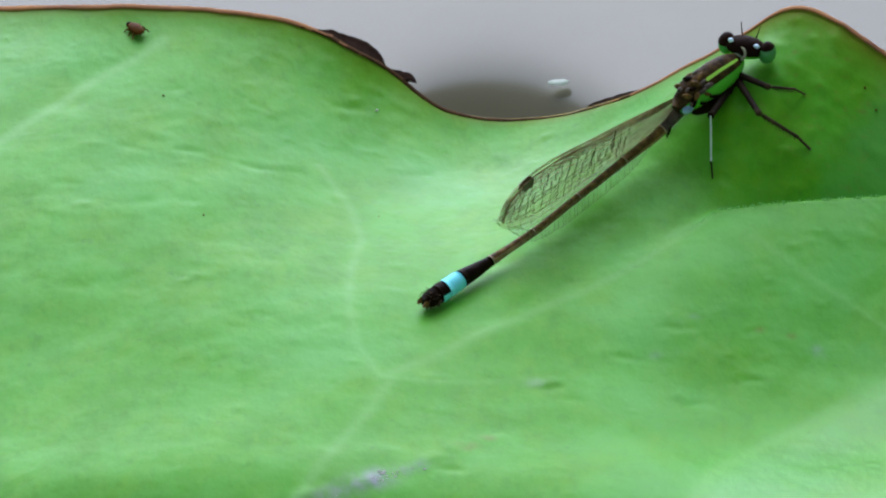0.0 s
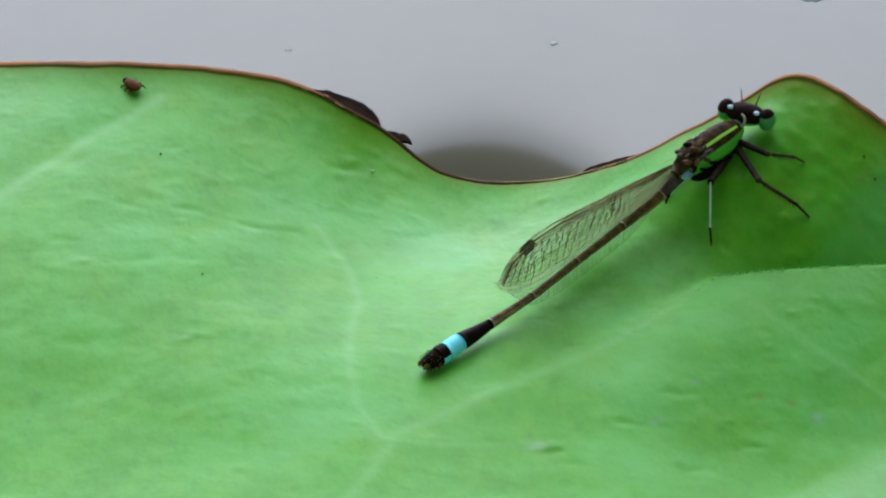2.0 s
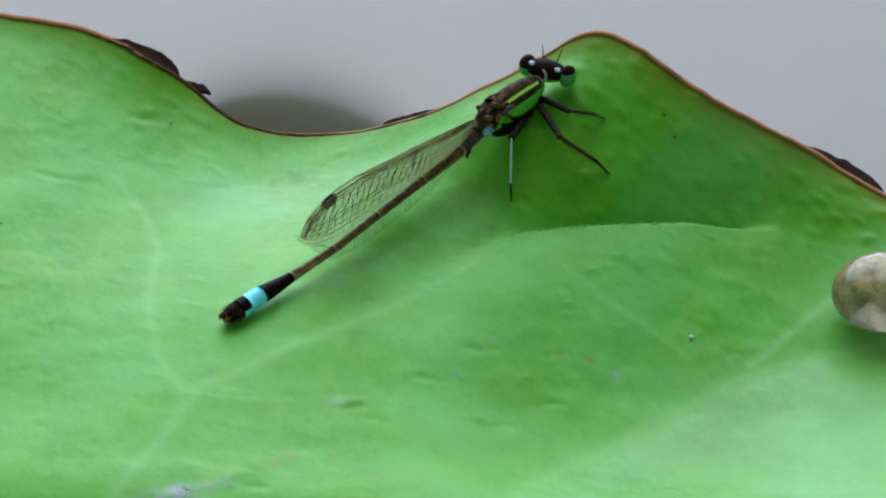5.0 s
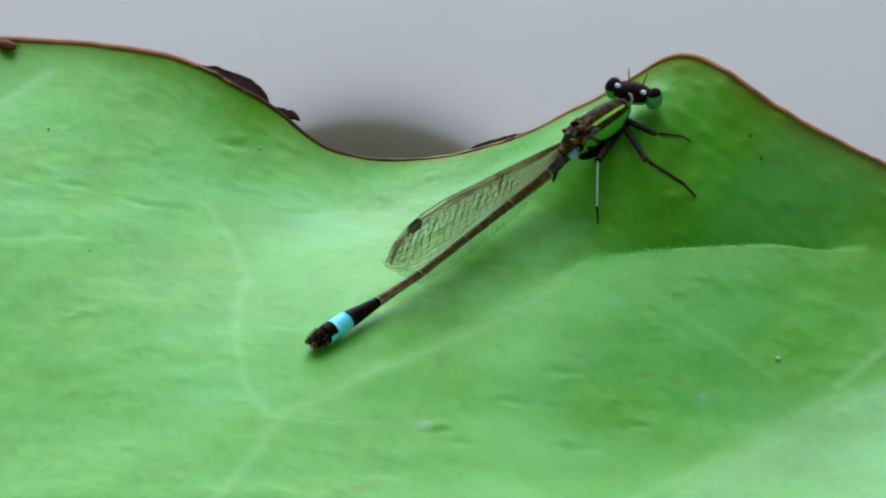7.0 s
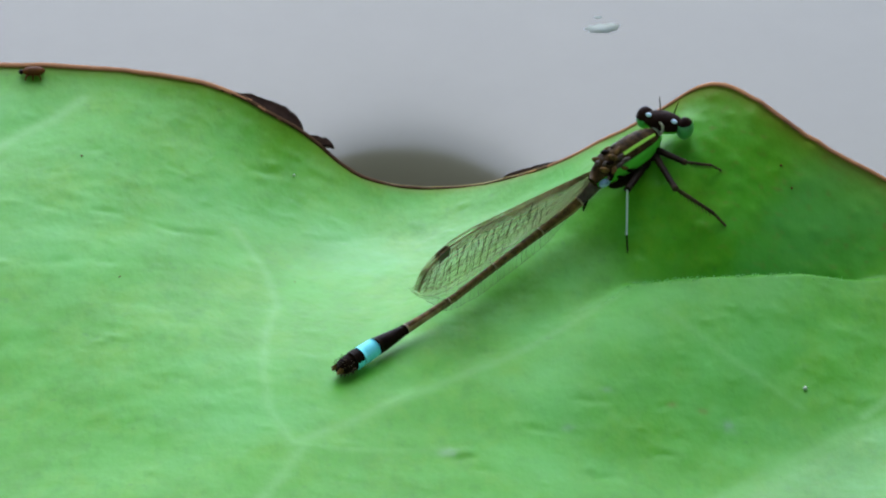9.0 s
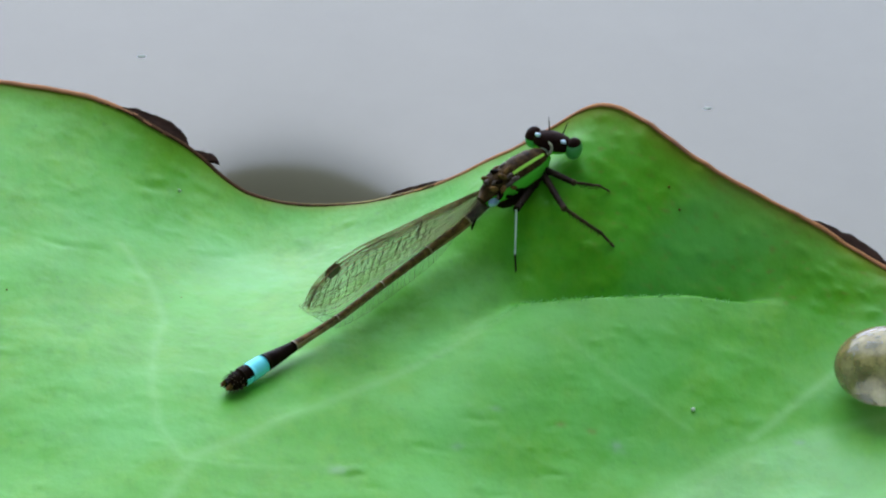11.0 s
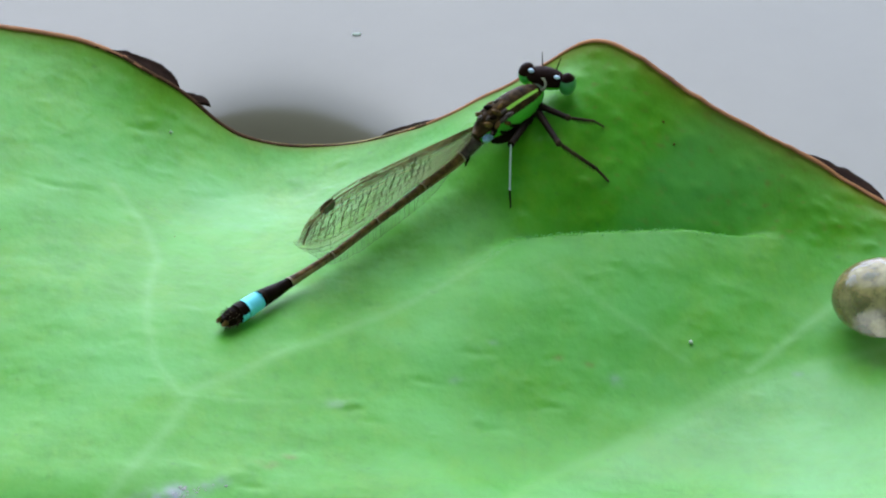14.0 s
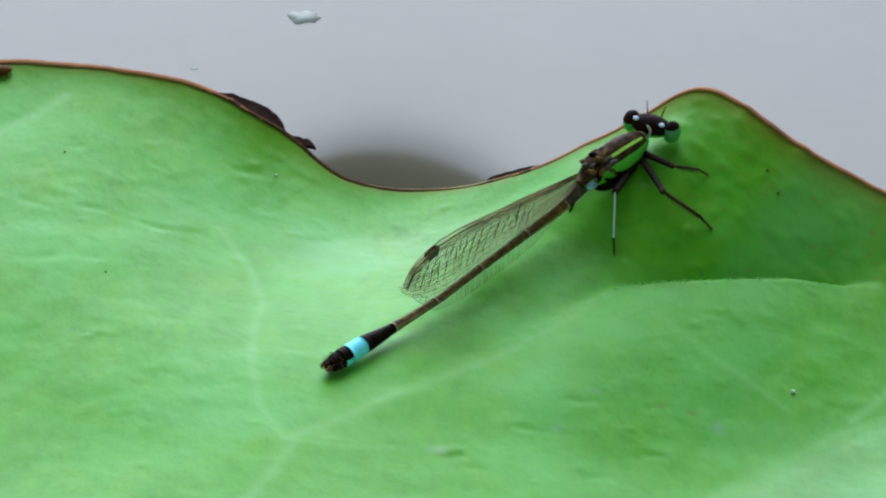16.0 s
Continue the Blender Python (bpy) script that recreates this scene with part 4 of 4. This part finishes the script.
    # wings: two a side, folded over the abdomen
    wing(fly, "forewing", -1, 0.0, 0.0, 1.0, 3, True)
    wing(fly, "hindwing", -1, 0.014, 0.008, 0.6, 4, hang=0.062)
    wing(fly, "forewing", 1, 0.006, 0.006, 0.6, 6)
    wing(fly, "hindwing", 1, 0.020, 0.010, 0.2, 7)
    # legs
    dark = (LEG, SHIN, SHIN)
    leg(fly, "foreleg", [(1.26, -0.04, 0.89), held(1.332, -0.228, 0.84), held(1.503, -0.278, 0.76), foot(1.554, -0.314)], (0.021, 0.010, 0.007), dark)
    leg(fly, "middle_leg", [(1.24, -0.06, 0.87), held(1.156, -0.324, 0.785), held(1.313, -0.489, 0.608), foot(1.348, -0.56)], (0.023, 0.013, 0.009), dark)
    leg(fly, "hind_leg", [(1.17, -0.06, 0.83), held(0.94, -0.135, 0.785), held(0.858, -0.211, 0.53), foot(0.816, -0.263)], (0.025, 0.0062, 0.0065), (LEG, LEG_PALE, LEG))
    leg(fly, "foreleg", [(1.27, 0.05, 0.86), (1.25, 0.18, 0.80), foot(1.22, 0.24, 0.06), foot(1.20, 0.26)], (0.018, 0.010, 0.008), dark)
    leg(fly, "middle_leg", [(1.18, 0.05, 0.84), (1.12, 0.18, 0.78), foot(1.07, 0.24, 0.06), foot(1.05, 0.26)], (0.018, 0.010, 0.008), dark)
    leg(fly, "hind_leg", [(1.06, 0.05, 0.80), (0.98, 0.18, 0.74), foot(0.92, 0.24, 0.06), foot(0.90, 0.26)], (0.018, 0.010, 0.008), dark)
    v, f, _ = tube([(0.71, -0.02, 0.80), (0.695, -0.030, 0.765), (0.675, -0.034, 0.742), (0.668, -0.034, 0.722)], [0.014, 0.011, 0.008, 0.004], 8)
    part("belly_hook", mesh_of("belly_hook", v, f, [BLACK]), fly)
    place = Matrix.Diagonal((CM, CM, CM, 1)) @ SETTLE @ Matrix.Diagonal((1 / CM, 1 / CM, 1 / CM, 1))
    for piece in fly.children_recursive:
        if piece.name.split(".")[0] in HUNG:
            for q in piece.data.vertices:
                e = float(smooth_line([a for a, _ in SAG], [b for _, b in SAG], q.co.x / CM, 0.12)) * CM
                q.co += Vector((BACK_S * e, BACK_D * e, -e))
        piece.data.transform(place)


# ---- small things on the leaf and the water ----
def on_leaf(x, y):
    return float(leaf_height(np.array([x]), np.array([y]))[0])


def build_drop():
    x, y = 2.965, -0.765
    z = on_leaf(x, y)
    verts, faces = [], []
    rings, sides = 28, 48
    for r in range(rings + 1):
        lat = math.pi * (r / rings - 0.5)
        up = math.sin(lat)
        wide = math.cos(lat) ** 0.85
        h = 0.20 * (up if up > 0 else up * 0.86)
        for j in range(sides):
            lon = 2 * math.pi * j / sides
            verts.append((0.315 * wide * math.cos(lon), 0.30 * wide * math.sin(lon), h))
    for r in range(rings):
        for j in range(sides):
            a, b = r * sides + j, r * sides + (j + 1) % sides
            faces.append((a, b, b + sides, a + sides))
    drop = new("water_drop", mesh_of("water_drop", verts, faces, [DROP]))
    drop.matrix_basis = pose(x * CM, y * CM, (z + 0.185) * CM)
    tagged(drop, "large clear water drop beading on the green leaf", "water drop")


def build_bug():
    bug = new("small_bug")
    tagged(bug, "tiny brown bug crawling near the leaf edge", "bug")
    v, f, _ = ball((0, 0, 0.032), (0.074, 0.040, 0.027), None, 10, 16)
    part("shell", mesh_of("shell", v, f, [BUG]), bug, "domed brown shell")
    v, f, _ = ball((0.078, 0, 0.027), (0.020, 0.022, 0.015), None, 8, 10)
    part("head", mesh_of("head", v, f, [BLACK]), bug)
    for side in (-1, 1):
        for k, s in enumerate((-0.03, 0.0, 0.03)):
            v, f, _ = tube([(s, side * 0.025, 0.02), (s * 1.4, side * 0.050, 0.026), (s * 1.7, side * 0.064, 0.002)], [0.006, 0.005, 0.004], 5)
            part("leg", mesh_of("leg", v, f, [BUG]), bug)
    return bug


def scrap(name, label, category, wide, deep, seed, mat):
    """A thin uneven scrap that floats on the water."""
    rng = random.Random(seed)
    n = 18
    rim = [(wide * math.cos(2 * math.pi * k / n) * rng.uniform(0.75, 1.1), deep * math.sin(2 * math.pi * k / n) * rng.uniform(0.7, 1.15)) for k in range(n)]
    verts = [(0, 0, 0.0012)] + [(x, y, 0.0004) for x, y in rim] + [(x, y, -0.004) for x, y in rim] + [(0, 0, -0.006)]
    faces = []
    for k in range(n):
        a, b = 1 + k, 1 + (k + 1) % n
        faces += [(0, a, b), (a, a + n, b + n, b), (2 * n + 1, b + n, a + n)]
    return tagged(new(name, mesh_of(name, verts, faces, [mat])), label, category, group="scraps adrift on the water")


def build_litter():
    """Crumbs of grey grit lying on a fold of the leaf."""
    rng = random.Random(11)
    pieces = []
    for k in range(46):
        q = 0.52 + rng.gauss(0, 0.16)
        x = LITTER[0] + (LITTER[2] - LITTER[0]) * q + rng.gauss(0, 0.02)
        y = LITTER[1] + (LITTER[3] - LITTER[1]) * q + rng.gauss(0, 0.022)
        r = rng.uniform(0.003, 0.008)
        pieces.append(ball((x, y, on_leaf(x, y) + 0.1 * r), (r * 1.5, r, r * 0.3), Euler((0, 0, rng.uniform(-0.8, 0.8))).to_matrix(), 5, 8))
    v, f = joined(pieces)
    tagged(new("leaf_litter", mesh_of("leaf_litter", v, f, [GRIT])), "crumbs of grey grit on the green leaf", "debris", kind="stuff")


def build_bristles(pad):
    """Tiny pale papillae along the main crease."""
    rng = random.Random(21)
    course = VEINS[0][2]
    pieces = []
    for k in range(280):
        q = rng.random() ** 0.7 * 5.6 + 2.3
        i = min(int(q), len(course) - 2)
        x = course[i][0] + (course[i + 1][0] - course[i][0]) * (q - i)
        y = course[i][1] + (course[i + 1][1] - course[i][1]) * (q - i) + rng.gauss(0.010, 0.016)
        r = rng.uniform(0.0018, 0.0040) * (0.45 + 0.55 * float(ramp(x, 0.5, 1.0)))
        pieces.append(ball((x, y, on_leaf(x, y) + r * 1.5), (r, r, r * 2.2), None, 5, 7))
    v, f = joined(pieces)
    tagged(part("vein_bristles", mesh_of("vein_bristles", v, f, [PALE_GREEN]), pad, "tiny pale bristles along the vein"), kind="stuff")


def bead(name, x, y, r, mat, label, category):
    v, f, _ = ball((0, 0, r * 0.60), (r, r, r * 0.9), None, 8, 12)
    ob = new(name, mesh_of(name, v, f, [mat]))
    ob.matrix_basis = pose(x * CM, y * CM, on_leaf(x, y) * CM)
    return tagged(ob, label, category)


build_water()
pad = build_leaf()
lobe(pad, -1.72, -1.27, 0.16, 0.02, 0.0, 1.0)
lobe(pad, -1.27, -1.16, 0.065, 0.10, 0.02, 2.0)
lobe(pad, 0.47, 0.02, 0.075, -0.01, 0.0, 3.0)
lobe(pad, 2.50, 3.06, 0.17, 0.03, 0.02, 4.0)
build_damselfly()
build_drop()
bug = build_bug()
build_litter()
build_bristles(pad)
bead("seed", 1.81, -1.045, 0.013, SEED, "tiny white seed lying on the green leaf", "seed")
bead("seed", -1.30, 1.31, 0.009, SEED, "tiny white seed lying on the green leaf", "seed")
for x, y, r in ((-2.24, -0.30, 0.007), (-2.58, 0.95, 0.009), (-1.23, 0.03, 0.007), (1.73, 0.52, 0.010), (1.79, 0.40, 0.010), (-3.40, -1.1, 0.010)):
    bead("dark_speck", x, y, 0.75 * r, BUG, "tiny dark brown speck stuck on the green leaf", "speck")
scrap_a = scrap("floating_scrap", "pale green-white petal scrap drifting on the water", "petal scrap", 0.125, 0.066, 1, PETAL)
scrap_b = scrap("floating_scrap", "pale green-white petal scrap drifting on the water", "petal scrap", 0.11, 0.085, 2, PETAL)
scrap_c = scrap("floating_scrap", "small pale scrap drifting over the dipped water", "petal scrap", 0.075, 0.034, 3, PETAL)
scrap_h = scrap("floating_scrap", "pale green-white petal scrap drifting on the water", "petal scrap", 0.10, 0.06, 12, PETAL)
scrap_d, scrap_e, scrap_f, scrap_g = [scrap("floating_scrap", "tiny pale speck drifting on the water", "scrap", 0.022 + 0.004 * k, 0.016, 5 + k, PETAL) for k in range(4)]


def motions():
    """The bug crawls to the rim; scraps drift over the water."""
    def crawl(t, x, y, turn):
        return (t, pose(x * CM, (y - 0.055) * CM, on_leaf(x, y - 0.055) * CM, 0, 0, turn))

    walk(bug, [crawl(0, -2.805, 1.695, 128), crawl(1.5, -2.805, 1.703, 128), crawl(3.5, -2.82, 1.74, 122), crawl(5.5, -2.87, 1.80, 110),
               crawl(7, -2.90, 1.835, 150), crawl(8.5, -2.925, 1.835, 175), crawl(9, -2.955, 1.835, 180), crawl(16, -3.05, 1.815, 185)])

    def adrift(t, x, y, turn=0):
        return (t, pose(x * CM, y * CM, 0, 0, 0, turn))

    walk(scrap_a, [adrift(0, 4.6, 7.5), adrift(7.5, 1.4, 4.0), adrift(8.4, 0.63, 3.10), adrift(9.0, 0.67, 3.15, 4), adrift(9.2, 0.10, 3.30, 5), adrift(9.4, -0.23, 3.37, 6),
                   adrift(9.6, -0.15, 3.36, 6), adrift(9.8, 0.13, 3.43, 6), adrift(10.0, -0.02, 3.36, 6), adrift(10.2, -0.46, 3.48, 8), adrift(12.3, -4.5, 4.6, 20), adrift(16, -9.5, 6.5, 40)])
    walk(scrap_b, [adrift(0, 6.0, 8.0), adrift(13, 2.0, 5.2), adrift(15.0, -0.3, 3.75), adrift(15.5, -0.9, 3.4, 0), adrift(16, -1.2, 3.38, 0)])
    walk(scrap_c, [adrift(0, -0.16, 1.74), adrift(0.5, 0.10, 1.69, 5), adrift(0.9, 0.78, 1.30, 12), adrift(2, 0.9, 1.1, 15), adrift(16, 0.95, 1.0, 20)])
    walk(scrap_h, [adrift(0, 4.6, 4.0), adrift(2.0, 1.58, 3.40), adrift(2.2, 1.12, 3.40), adrift(2.4, 0.74, 3.40), adrift(2.8, 0.2, 3.6), adrift(5, -3, 5), adrift(16, -14, 9)])
    walk(scrap_d, [adrift(0, -2.8, 3.3), adrift(1.5, -2.14, 3.06), adrift(2, -1.92, 2.93), adrift(3, -1.6, 2.95), adrift(5, -1.9, 4.5), adrift(16, -6, 8)])
    walk(scrap_e, [adrift(0, -1.9, 3.3), adrift(1.5, -0.66, 3.01), adrift(2, -0.16, 2.93), adrift(3, 0.5, 3.3), adrift(5, 1.9, 4.5), adrift(16, 9, 8)])
    walk(scrap_f, [adrift(0, 7, 4.4), adrift(9, 3.3, 2.9), adrift(10.2, 2.57, 2.38), adrift(12.5, 1.13, 2.59), adrift(15.5, -1.48, 2.68), adrift(16, -1.9, 2.75)])
    walk(scrap_g, [adrift(0, 7, 6), adrift(8.5, 1.2, 3.5), adrift(10.2, -0.76, 2.98), adrift(12.5, -3.2, 3.5), adrift(16, -7, 5)])


motions()
